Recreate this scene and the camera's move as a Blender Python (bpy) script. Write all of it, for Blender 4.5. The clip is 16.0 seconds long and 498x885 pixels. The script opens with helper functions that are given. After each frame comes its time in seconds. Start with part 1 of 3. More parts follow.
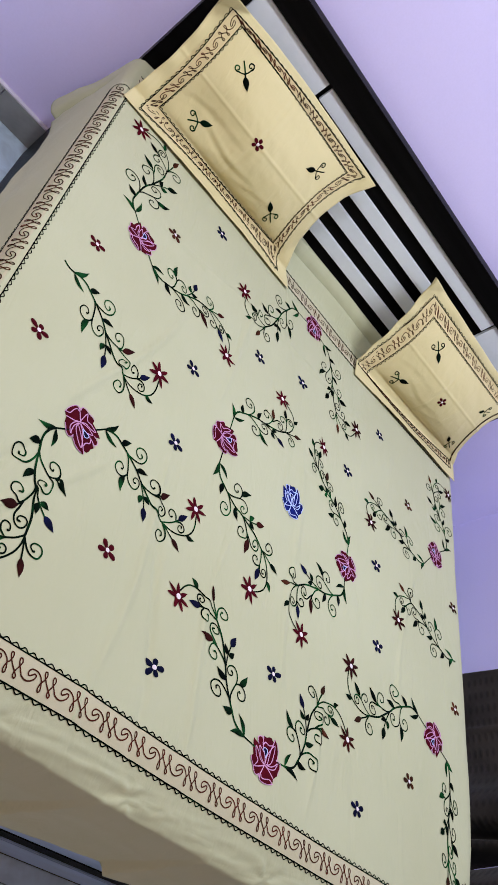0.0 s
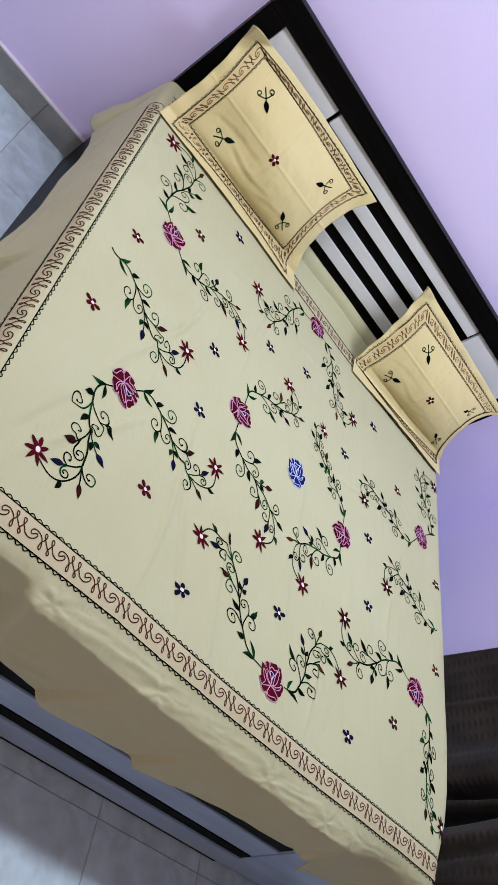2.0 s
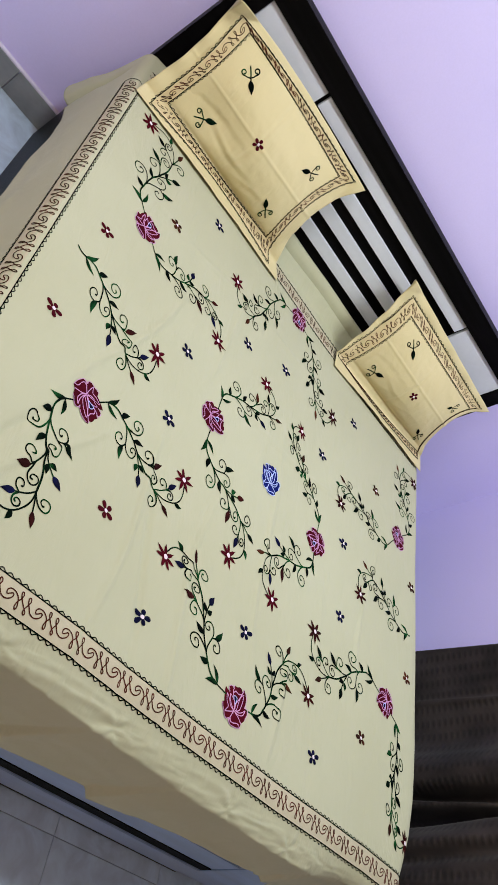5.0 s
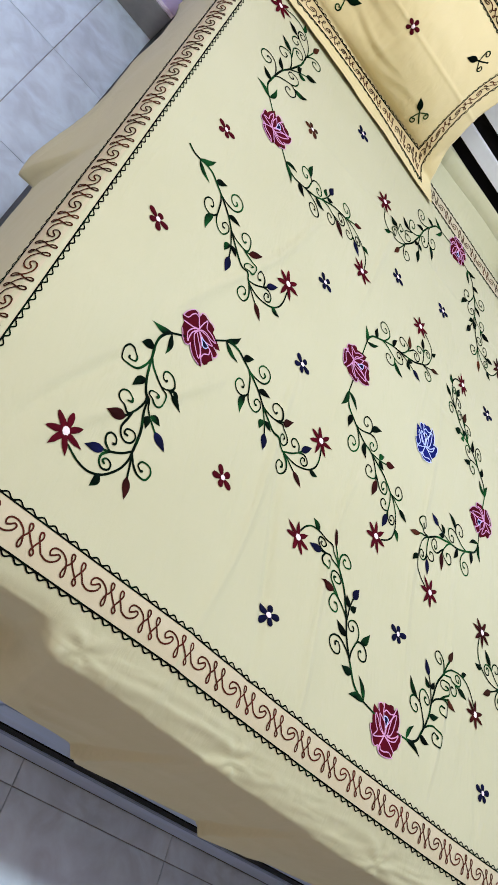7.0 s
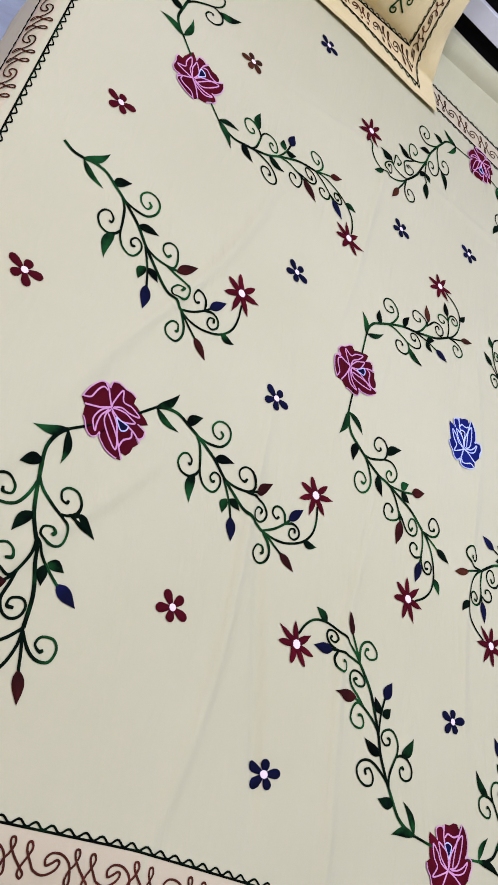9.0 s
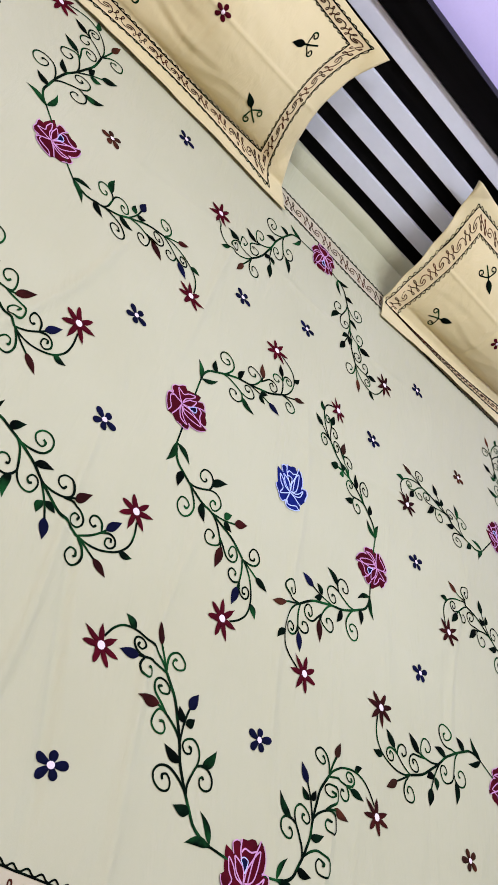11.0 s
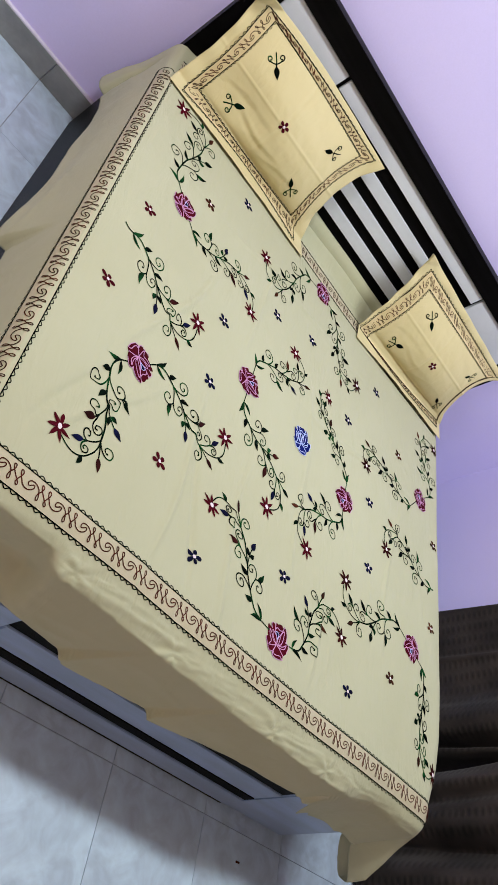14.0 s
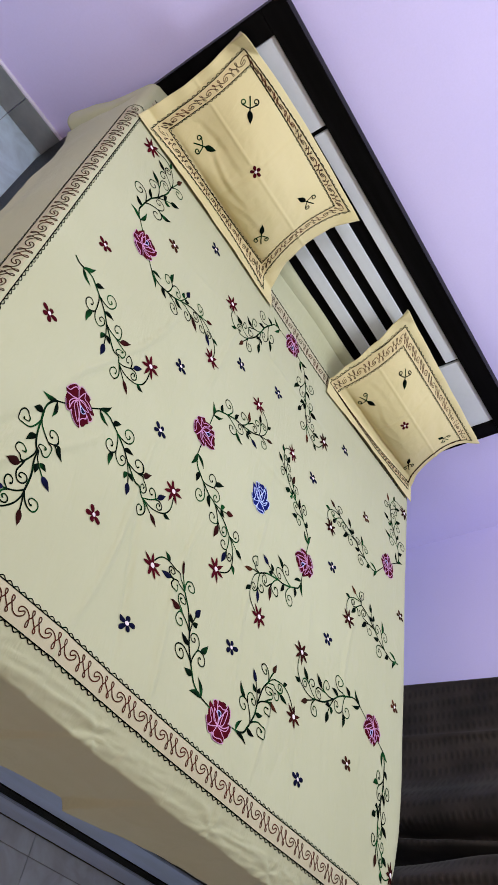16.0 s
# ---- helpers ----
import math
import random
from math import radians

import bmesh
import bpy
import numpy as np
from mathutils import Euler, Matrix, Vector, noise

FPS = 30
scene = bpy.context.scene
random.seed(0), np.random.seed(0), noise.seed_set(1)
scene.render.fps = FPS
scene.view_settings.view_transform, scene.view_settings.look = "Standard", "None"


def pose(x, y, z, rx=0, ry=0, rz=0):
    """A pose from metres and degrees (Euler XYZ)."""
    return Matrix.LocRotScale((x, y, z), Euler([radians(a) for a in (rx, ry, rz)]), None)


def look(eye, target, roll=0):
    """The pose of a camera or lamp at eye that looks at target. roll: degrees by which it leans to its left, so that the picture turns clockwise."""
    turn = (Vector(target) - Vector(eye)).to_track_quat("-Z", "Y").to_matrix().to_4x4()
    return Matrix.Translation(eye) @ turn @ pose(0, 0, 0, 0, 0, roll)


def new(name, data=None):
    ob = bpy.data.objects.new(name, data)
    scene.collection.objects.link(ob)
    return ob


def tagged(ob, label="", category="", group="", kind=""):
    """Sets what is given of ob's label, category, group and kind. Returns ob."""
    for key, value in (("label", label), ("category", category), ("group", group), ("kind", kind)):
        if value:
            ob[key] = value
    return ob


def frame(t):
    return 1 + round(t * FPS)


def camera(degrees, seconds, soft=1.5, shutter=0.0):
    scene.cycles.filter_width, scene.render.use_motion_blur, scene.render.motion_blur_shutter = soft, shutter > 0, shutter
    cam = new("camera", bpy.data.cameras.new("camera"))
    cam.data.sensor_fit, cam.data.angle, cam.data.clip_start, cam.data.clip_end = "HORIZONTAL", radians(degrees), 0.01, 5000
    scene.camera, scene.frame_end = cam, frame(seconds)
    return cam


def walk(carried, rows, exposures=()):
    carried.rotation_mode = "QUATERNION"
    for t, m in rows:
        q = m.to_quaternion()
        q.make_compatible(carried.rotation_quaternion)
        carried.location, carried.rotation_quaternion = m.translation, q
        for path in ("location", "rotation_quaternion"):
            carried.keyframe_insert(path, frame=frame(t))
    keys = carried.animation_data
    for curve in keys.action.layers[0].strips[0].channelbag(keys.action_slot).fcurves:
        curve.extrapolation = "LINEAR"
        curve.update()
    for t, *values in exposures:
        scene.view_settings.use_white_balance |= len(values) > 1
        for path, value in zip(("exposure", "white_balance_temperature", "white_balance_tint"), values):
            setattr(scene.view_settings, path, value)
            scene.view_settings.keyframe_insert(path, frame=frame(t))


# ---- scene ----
cam = camera(37.1, 16.0, soft=1.15)
PATH = [
    (0, (-1.171, -0.518, 1.533), (-0.175, 0.859, 0.478), 64.5),
    (0.5, (-1.229, -0.597, 1.545), (-0.229, 0.815, 0.542), 64.0),
    (1, (-1.237, -0.66, 1.546), (-0.199, 0.748, 0.576), 64.4),
    (1.5, (-1.225, -0.746, 1.559), (-0.193, 0.661, 0.583), 64.9),
    (2, (-1.251, -0.805, 1.562), (-0.276, 0.622, 0.557), 65.6),
    (2.5, (-1.274, -0.832, 1.607), (-0.369, 0.629, 0.584), 66.0),
    (3, (-1.287, -0.825, 1.618), (-0.348, 0.628, 0.615), 67.2),
    (3.5, (-1.279, -0.815, 1.62), (-0.322, 0.634, 0.627), 66.8),
    (3.7, (-1.276, -0.803, 1.62), (-0.305, 0.639, 0.632), 67.0),
    (5.8, (-1.262, -0.555, 1.521), (-0.145, 0.717, 0.456), 71.5),
    (6, (-1.256, -0.541, 1.495), (-0.136, 0.718, 0.418), 72.2),
    (6.5, (-1.189, -0.475, 1.429), (-0.133, 0.824, 0.334), 71.9),
    (7, (-1.081, -0.423, 1.35), (-0.17, 0.798, 0.055), 68.6),
    (7.5, (-1.006, -0.357, 1.296), (-0.221, 0.771, -0.157), 64.7),
    (8, (-0.949, -0.178, 1.248), (-0.203, 0.728, -0.371), 63.5),
    (8.5, (-0.943, -0.03, 1.301), (-0.14, 0.881, -0.288), 63.3),
    (9, (-0.934, 0.009, 1.312), (-0.049, 0.988, -0.191), 62.7),
    (9.5, (-0.86, 0.007, 1.325), (0.039, 0.974, -0.177), 63.2),
    (10, (-0.738, -0.01, 1.339), (0.119, 1.082, -0.101), 60.8),
    (10.2, (-0.711, -0.017, 1.348), (0.117, 1.153, -0.045), 60.0),
    (12.3, (-1.104, -0.563, 1.445), (0.003, 0.754, 0.427), 64.7),
    (12.5, (-1.137, -0.629, 1.456), (-0.057, 0.66, 0.373), 65.0),
    (13, (-1.213, -0.703, 1.512), (-0.167, 0.59, 0.401), 65.2),
    (13.5, (-1.292, -0.759, 1.571), (-0.24, 0.557, 0.493), 68.1),
    (14, (-1.339, -0.817, 1.596), (-0.275, 0.514, 0.548), 68.4),
    (14.5, (-1.356, -0.852, 1.617), (-0.266, 0.491, 0.612), 69.4),
    (15, (-1.344, -0.854, 1.62), (-0.211, 0.497, 0.677), 69.7),
    (15.5, (-1.312, -0.8, 1.609), (-0.192, 0.557, 0.658), 70.2),
    (16, (-1.218, -0.7, 1.574), (-0.218, 0.742, 0.615), 68.8),
]
EXPOSURES = [(0, 0.03, 6050, 10), (1.5, 0.04, 6150, 10), (3.5, 0.04, 6250, 9), (6, 0.16, 6300, 8), (6.5, 0.29, 6300, 8), (7.5, 0.33, 6250, 8), (8, 0.36, 6250, 12),
             (8.5, 0.2, 6100, 14), (9, 0.17, 5900, 21), (10.2, 0.11, 5900, 21), (12.3, 0.26, 6250, 10), (13, 0.17, 6350, 8), (14.5, 0.07, 6400, 8), (16, 0.04, 6200, 9)]
walk(cam, [(t, look(eye, target, roll)) for t, eye, target, roll in PATH], EXPOSURES)

# ---- light ----
world = bpy.data.worlds.new("room_air")
world.use_nodes = True
world.node_tree.nodes["Background"].inputs[0].default_value = (0.6, 0.65, 0.8, 1)
world.node_tree.nodes["Background"].inputs[1].default_value = 0.05
scene.world = world


def area_lamp(name, place, target, width, depth, watts, colour):
    data = bpy.data.lights.new(name, "AREA")
    data.shape, data.size, data.size_y = "RECTANGLE", width, depth
    data.energy, data.color = watts, colour
    lamp = new(name, data)
    lamp.matrix_world = look(place, target)
    return lamp


# Both sources unseen: wide one set by the floor shadow, west one added fill.
for lamp_x, lamp_y, wide, watts in ((-1.35, 0.80, 0.4, 22), (0.45, 0.66, 1.2, 36)):
    area_lamp("unseen_overhead_light", (lamp_x, lamp_y, 2.7), (lamp_x, lamp_y + 0.001, 0), wide, 0.2, watts, (0.97, 1.0, 0.985))


# ---- materials ----
def material(name, colour, rough=0.6, metal=0.0, vary=0.12, scale=6.0, fine=90.0, bump=0.15, stretch=(1, 1, 1), second=None, sheen=0.0,
             per_piece=0.0, coat=0.0, bump_distance=0.002, spec=0.5, split=(0.36, 0.64)):
    m = bpy.data.materials.new(name)
    m.use_nodes = True
    n, l = m.node_tree.nodes, m.node_tree.links
    b = n["Principled BSDF"]
    b.inputs["Roughness"].default_value, b.inputs["Metallic"].default_value = rough, metal
    b.inputs["Specular IOR Level"].default_value = spec
    b.inputs["Sheen Weight"].default_value, b.inputs["Coat Weight"].default_value = sheen, coat
    co, mp = n.new("ShaderNodeTexCoord"), n.new("ShaderNodeMapping")
    mp.inputs["Scale"].default_value = stretch
    l.new(co.outputs["Object"], mp.inputs[0])
    big, small = n.new("ShaderNodeTexNoise"), n.new("ShaderNodeTexNoise")
    big.inputs["Scale"].default_value, small.inputs["Scale"].default_value = scale, fine
    big.inputs["Detail"].default_value, small.inputs["Detail"].default_value = 4, 3
    l.new(mp.outputs[0], big.inputs["Vector"]), l.new(mp.outputs[0], small.inputs["Vector"])
    ramp = n.new("ShaderNodeValToRGB")
    c2 = second or tuple(c * (1 - 2 * vary) for c in colour)
    ramp.color_ramp.elements[0].position, ramp.color_ramp.elements[1].position = split
    ramp.color_ramp.elements[0].color, ramp.color_ramp.elements[1].color = (*c2, 1), (*colour, 1)
    l.new(big.outputs["Fac"], ramp.inputs[0])
    mix = n.new("ShaderNodeMix")
    mix.data_type, mix.blend_type = "RGBA", "MULTIPLY"
    mix.inputs[0].default_value = 1.0
    grain = n.new("ShaderNodeMapRange")
    grain.inputs[3].default_value, grain.inputs[4].default_value = 1 - vary, 1 + vary
    l.new(small.outputs["Fac"], grain.inputs[0])
    l.new(ramp.outputs[0], mix.inputs[6]), l.new(grain.outputs[0], mix.inputs[7])
    out = mix.outputs[2]
    if per_piece:
        info, rng, m2 = n.new("ShaderNodeObjectInfo"), n.new("ShaderNodeMapRange"), n.new("ShaderNodeMix")
        m2.data_type, m2.blend_type = "RGBA", "MULTIPLY"
        m2.inputs[0].default_value = 1.0
        rng.inputs[3].default_value, rng.inputs[4].default_value = 1 - per_piece, 1 + per_piece
        l.new(info.outputs["Random"], rng.inputs[0]), l.new(out, m2.inputs[6]), l.new(rng.outputs[0], m2.inputs[7])
        out = m2.outputs[2]
    l.new(out, b.inputs["Base Color"])
    bp = n.new("ShaderNodeBump")
    bp.inputs["Strength"].default_value, bp.inputs["Distance"].default_value = bump, bump_distance
    l.new(small.outputs["Fac"], bp.inputs["Height"]), l.new(bp.outputs[0], b.inputs["Normal"])
    return m


def cloth(name, colour, second, crease=0.25):
    """Woven cotton: thread grain, soft wrinkles and long fold marks."""
    m = material(name, colour, 0.85, 0, 0.03, 2.2, 700, 0.1, second=second, sheen=0.1, spec=0.2)
    n, l = m.node_tree.nodes, m.node_tree.links
    co = n.new("ShaderNodeTexCoord")
    mp, wr = n.new("ShaderNodeMapping"), n.new("ShaderNodeTexNoise")
    mp.inputs["Rotation"].default_value, mp.inputs["Scale"].default_value = (0, 0, 0.5), (9, 2.4, 5)
    wr.inputs["Scale"].default_value, wr.inputs["Detail"].default_value, wr.inputs["Distortion"].default_value = 1.6, 4, 0.6
    l.new(co.outputs["Object"], mp.inputs[0]), l.new(mp.outputs[0], wr.inputs["Vector"])
    bp = n.new("ShaderNodeBump")
    bp.inputs["Strength"].default_value, bp.inputs["Distance"].default_value = crease, 0.012
    old = n["Bump"]
    l.new(wr.outputs["Fac"], bp.inputs["Height"]), l.new(old.outputs[0], bp.inputs["Normal"])
    l.new(bp.outputs[0], n["Principled BSDF"].inputs["Normal"])
    return m


def thread(name, colour, second):
    """Satin-stitched thread."""
    return material(name, colour, 0.7, 0, 0.25, 22, 1500, 0.3, (1, 1, 1), second, bump_distance=0.001, spec=0.02, split=(0.46, 0.68))


SHEET = cloth("cream_cotton", (0.475, 0.476, 0.325), (0.455, 0.453, 0.303), 0.55)
PILLOW = cloth("yellow_cotton", (0.66, 0.58, 0.335), (0.63, 0.545, 0.30), 0.5)
BAND = cloth("pinkish_cotton", (0.51, 0.465, 0.33), (0.49, 0.445, 0.31))
PILLOW_BAND = cloth("warm_yellow_cotton", (0.66, 0.55, 0.32), (0.63, 0.52, 0.29))
GREEN = thread("green_thread", (0.009, 0.07, 0.018), (0.001, 0.005, 0.0025))
DARK = thread("dark_green_thread", (0.002, 0.012, 0.005), (0.0008, 0.0022, 0.0016))
MAROON = thread("maroon_thread", (0.085, 0.004, 0.011), (0.055, 0.003, 0.008))
RED = thread("red_brown_thread", (0.11, 0.022, 0.017), (0.06, 0.016, 0.011))
RUST = thread("rust_thread", (0.045, 0.008, 0.007), (0.022, 0.005, 0.005))
BROWN = thread("brown_thread", (0.09, 0.025, 0.012), (0.03, 0.012, 0.008))
NAVY = thread("navy_thread", (0.006, 0.008, 0.048), (0.004, 0.005, 0.022))
ROYAL = thread("royal_blue_thread", (0.009, 0.018, 0.175), (0.006, 0.010, 0.10))
PINK = thread("pink_thread", (0.62, 0.32, 0.54), (0.52, 0.26, 0.47))
PALE = thread("pale_blue_thread", (0.50, 0.58, 0.90), (0.42, 0.5, 0.85))
WHITE = thread("white_thread", (0.8, 0.72, 0.76), (0.75, 0.66, 0.72))
LILAC = material("lilac_wall_paint", (0.68, 0.615, 0.98), 0.42, 0, 0.03, 1.4, 160, 0.12, second=(0.65, 0.59, 0.96))
# Tint chosen to warm the shaded drape at the foot; these walls are unseen.
BOUNCE_WALL = material("warm_bounce_wall", (0.92, 0.69, 0.53), 0.6, 0, 0.03, 1.4, 160, 0.12)
CEILING = material("white_ceiling_paint", (0.8, 0.8, 0.8), 0.7, 0, 0.03, 2, 120, 0.1)
TILE = material("grey_marble_tile", (0.57, 0.71, 0.86), 0.16, 0, 0.08, 9, 45, 0.03, second=(0.45, 0.55, 0.68), per_piece=0.05, coat=0.3)
TILE.node_tree.nodes["Noise Texture"].inputs["Distortion"].default_value = 1.4
TILE.node_tree.nodes["Noise Texture"].inputs["Detail"].default_value = 8
SKIRT = material("grey_skirting_tile", (0.27, 0.28, 0.29), 0.3, 0, 0.07, 7, 60, 0.05, second=(0.19, 0.20, 0.21), per_piece=0.05)
GROUT = material("dark_grout", (0.32, 0.30, 0.31), 0.9, 0, 0.1, 20, 200, 0.2)
EDGE = material("pale_skirting_ledge", (0.72, 0.68, 0.82), 0.6, 0, 0.05, 9, 90, 0.1)
WENGE = material("black_brown_laminate", (0.004, 0.0036, 0.004), 0.4, 0, 0.2, 3, 60, 0.1, (1, 18, 18), second=(0.002, 0.0018, 0.002), spec=0.04)
PANEL = material("grey_white_laminate", (0.68, 0.71, 0.78), 0.35, 0, 0.04, 4, 60, 0.05, second=(0.63, 0.66, 0.73))
STEEL = material("blue_grey_laminate", (0.33, 0.44, 0.66), 0.3, 0, 0.06, 4, 80, 0.05, (1, 6, 6), second=(0.28, 0.37, 0.54))
CURTAIN = material("charcoal_curtain_cloth", (0.044, 0.034, 0.030), 0.8, 0, 0.2, 5, 260, 0.3, second=(0.018, 0.014, 0.013), sheen=0.05, spec=0.2)
n, l = CURTAIN.node_tree.nodes, CURTAIN.node_tree.links
co, rows_, dash = n.new("ShaderNodeTexCoord"), n.new("ShaderNodeTexWave"), n.new("ShaderNodeTexWave")
rows_.bands_direction, dash.bands_direction = "Y", "Z"
rows_.inputs["Scale"].default_value, dash.inputs["Scale"].default_value = 5.6, 12.5
rows_.inputs["Distortion"].default_value, dash.inputs["Distortion"].default_value = 0.8, 1.0
mul, bp = n.new("ShaderNodeMath"), n.new("ShaderNodeBump")
mul.operation = "MULTIPLY"
bp.inputs["Strength"].default_value, bp.inputs["Distance"].default_value = 0.4, 0.004
l.new(co.outputs["Object"], rows_.inputs["Vector"]), l.new(co.outputs["Object"], dash.inputs["Vector"])
l.new(rows_.outputs["Fac"], mul.inputs[0]), l.new(dash.outputs["Fac"], mul.inputs[1]), l.new(mul.outputs[0], bp.inputs["Height"])
l.new(n["Bump"].outputs[0], bp.inputs["Normal"]), l.new(bp.outputs[0], n["Principled BSDF"].inputs["Normal"])
# the dashes are woven of blacker yarn
weave, fade = n.new("ShaderNodeMix"), n.new("ShaderNodeMapRange")
weave.data_type, weave.blend_type = "RGBA", "MULTIPLY"
weave.inputs[0].default_value = 1.0
fade.inputs[1].default_value, fade.inputs[2].default_value = 0.25, 0.7
fade.inputs[3].default_value, fade.inputs[4].default_value = 1.0, 0.68
l.new(mul.outputs[0], fade.inputs[0]), l.new(n["Mix"].outputs[2], weave.inputs[6]), l.new(fade.outputs[0], weave.inputs[7])
l.new(weave.outputs[2], n["Principled BSDF"].inputs["Base Color"])
MATTRESS = material("white_ticking", (0.6, 0.58, 0.5), 0.9, 0, 0.05, 6, 200, 0.2)


# ---- mesh helpers ----
def mesh_object(name, verts, faces, mat, parent=None, label="", smooth=False):
    me = bpy.data.meshes.new(name)
    me.from_pydata([tuple(v) for v in verts], [], faces)
    me.materials.append(mat)
    if smooth:
        me.polygons.foreach_set("use_smooth", [True] * len(me.polygons))
    me.update()
    ob = new(name, me)
    if parent:
        ob.parent = parent
    if label:
        tagged(ob, label)
    return ob


def part(name, bm, mat, parent, label="", smooth=False):
    me = bpy.data.meshes.new(name)
    bmesh.ops.recalc_face_normals(bm, faces=bm.faces)
    bm.to_mesh(me)
    bm.free()
    me.materials.append(mat)
    if smooth:
        me.polygons.foreach_set("use_smooth", [True] * len(me.polygons))
    ob = new(name, me)
    if parent:
        ob.parent = parent
    if label:
        tagged(ob, label)
    return ob


def box(x0, x1, y0, y1, z0, z1, bevel=0.003, segments=2):
    bm = bmesh.new()
    bmesh.ops.create_cube(bm, size=1)
    bmesh.ops.scale(bm, vec=(x1 - x0, y1 - y0, z1 - z0), verts=bm.verts)
    bmesh.ops.translate(bm, vec=((x0 + x1) / 2, (y0 + y1) / 2, (z0 + z1) / 2), verts=bm.verts)
    if bevel:
        bmesh.ops.bevel(bm, geom=bm.edges[:], offset=bevel, segments=segments, affect="EDGES")
    return bm


def smooth01(t):
    t = np.clip(t, 0, 1)
    return t * t * (3 - 2 * t)


def value_noise(x, y, seed=0):
    """Smooth random values between 0 and 1 on a unit lattice."""
    x, y = np.asarray(x, float), np.asarray(y, float)
    xi, yi = np.floor(x), np.floor(y)

    def hashed(a, b):
        h = np.sin(a * 127.1 + b * 311.7 + seed * 74.7) * 43758.5453
        return h - np.floor(h)

    fx, fy = smooth01(x - xi), smooth01(y - yi)
    return (hashed(xi, yi) * (1 - fx) + hashed(xi + 1, yi) * fx) * (1 - fy) + (hashed(xi, yi + 1) * (1 - fx) + hashed(xi + 1, yi + 1) * fx) * fy


def crumple(x, y, seed=0):
    """Ridges as of crumpled cloth, about 0 to 1."""
    return sum(k * (1 - np.abs(2 * value_noise(x * f + 3.1 * value_noise(x * 0.7, y * 0.7, seed + 5), y * f, seed + i) - 1))
               for i, (f, k) in enumerate(((1, 0.55), (2.1, 0.3), (4.3, 0.15))))


# ---- room ----
WALL_N, WALL_E, WALL_W, WALL_S, TOP = 1.835, 1.53, -2.1, -1.6, 2.75
floor = tagged(part("floor", box(WALL_W - 0.1, WALL_E + 0.1, WALL_S - 0.1, WALL_N + 0.1, -0.12, -0.006, 0), GROUT, None),
               "grey marble tile floor with thin dark joints", "floor", kind="structure")
tagged(part("ceiling", box(WALL_W - 0.1, WALL_E + 0.1, WALL_S - 0.1, WALL_N + 0.1, TOP, TOP + 0.1, 0), CEILING, None),
       "plain white painted ceiling", "ceiling", kind="structure")
tagged(part("wall_north", box(WALL_W - 0.1, WALL_E + 0.1, WALL_N, WALL_N + 0.1, -0.006, TOP, 0), LILAC, None),
       "lilac painted wall behind the headboard", "wall", kind="structure")
tagged(part("wall_east", box(WALL_E, WALL_E + 0.1, WALL_S, WALL_N, -0.006, TOP, 0), LILAC, None),
       "lilac painted side wall behind the dark curtain", "wall", kind="structure")
# Unseen walls, added close by so their warm bounce fills the foot side.
tagged(part("wall_west", box(WALL_W - 0.1, WALL_W, WALL_S, WALL_N, -0.006, TOP, 0), BOUNCE_WALL, None), "unseen wall closing the room, tinted warm for bounce", "wall", kind="structure")
tagged(part("wall_south", box(WALL_W - 0.1, WALL_E + 0.1, WALL_S - 0.1, WALL_S, -0.006, TOP, 0), BOUNCE_WALL, None), "unseen wall closing the room, tinted warm for bounce", "wall", kind="structure")

# ---- bed ----
bed = tagged(new("bed"), "dark laminate double bed with pale slatted headboard", "bed")
HB, HT = 1.775, 1.03
part("headboard_back", box(-0.93, 0.88, HB + 0.018, HB + 0.05, 0.1, 1.0), WENGE, bed)
part("headboard_post", box(-0.956, -0.875, HB - 0.006, HB + 0.054, 0.0, 0.9485, 0.0015), WENGE, bed)
part("headboard_post", box(0.845, 0.915, HB - 0.006, HB + 0.054, 0.0, 0.9485, 0.0015), WENGE, bed)
part("top_rail", box(-0.956, 0.915, HB - 0.006, HB + 0.054, 0.949, HT, 0.0015), WENGE, bed)
part("side_panel", box(-0.873, -0.562, HB + 0.004, HB + 0.02, 0.45, 0.946, 0.001, 1), PANEL, bed, "pale grey laminate panel")
part("side_panel", box(0.502, 0.843, HB + 0.004, HB + 0.02, 0.45, 0.946, 0.001, 1), PANEL, bed, "pale grey laminate panel")
for z0, z1 in ((0.895, 0.946), (0.797, 0.843), (0.707, 0.754), (0.617, 0.663), (0.527, 0.573)):
    part("slat", box(-0.546, 0.488, HB + 0.004, HB + 0.02, z0, z1, 0.001, 1), PANEL, bed, "pale grey laminate slat")
part("box_body", box(-0.99, 0.84, -0.10, HB, 0.0, 0.34, 0.006), WENGE, bed, "black-brown laminate bed box")
part("foot_strip", box(-0.562, 0.474, -0.1275, -0.1005, 0.0935, 0.1305, 0.001), WENGE, bed, "black-brown recessed strip")
part("foot_strip", box(-0.562, 0.474, -0.122, -0.1005, 0.2315, 0.335, 0.001), WENGE, bed, "black-brown recessed strip")
# This strip draws the dark shadow line where the foot band meets the floor.
part("foot_strip", box(-0.562, 0.47, -0.1312, -0.1005, 0.0, 0.0096, 0.001), WENGE, bed, "black-brown strip standing for the shadow line at the floor")
part("foot_band", box(-0.562, 0.47, -0.132, -0.101, 0.010, 0.092, 0.002), STEEL, bed, "blue-grey laminate foot band")
part("foot_band", box(-0.562, 0.474, -0.126, -0.101, 0.132, 0.23, 0.002), STEEL, bed, "blue-grey laminate foot band")
part("foot_block", box(-0.93, -0.564, -0.127, -0.101, 0.0, 0.30, 0.004), STEEL, bed, "blue-grey laminate end block")
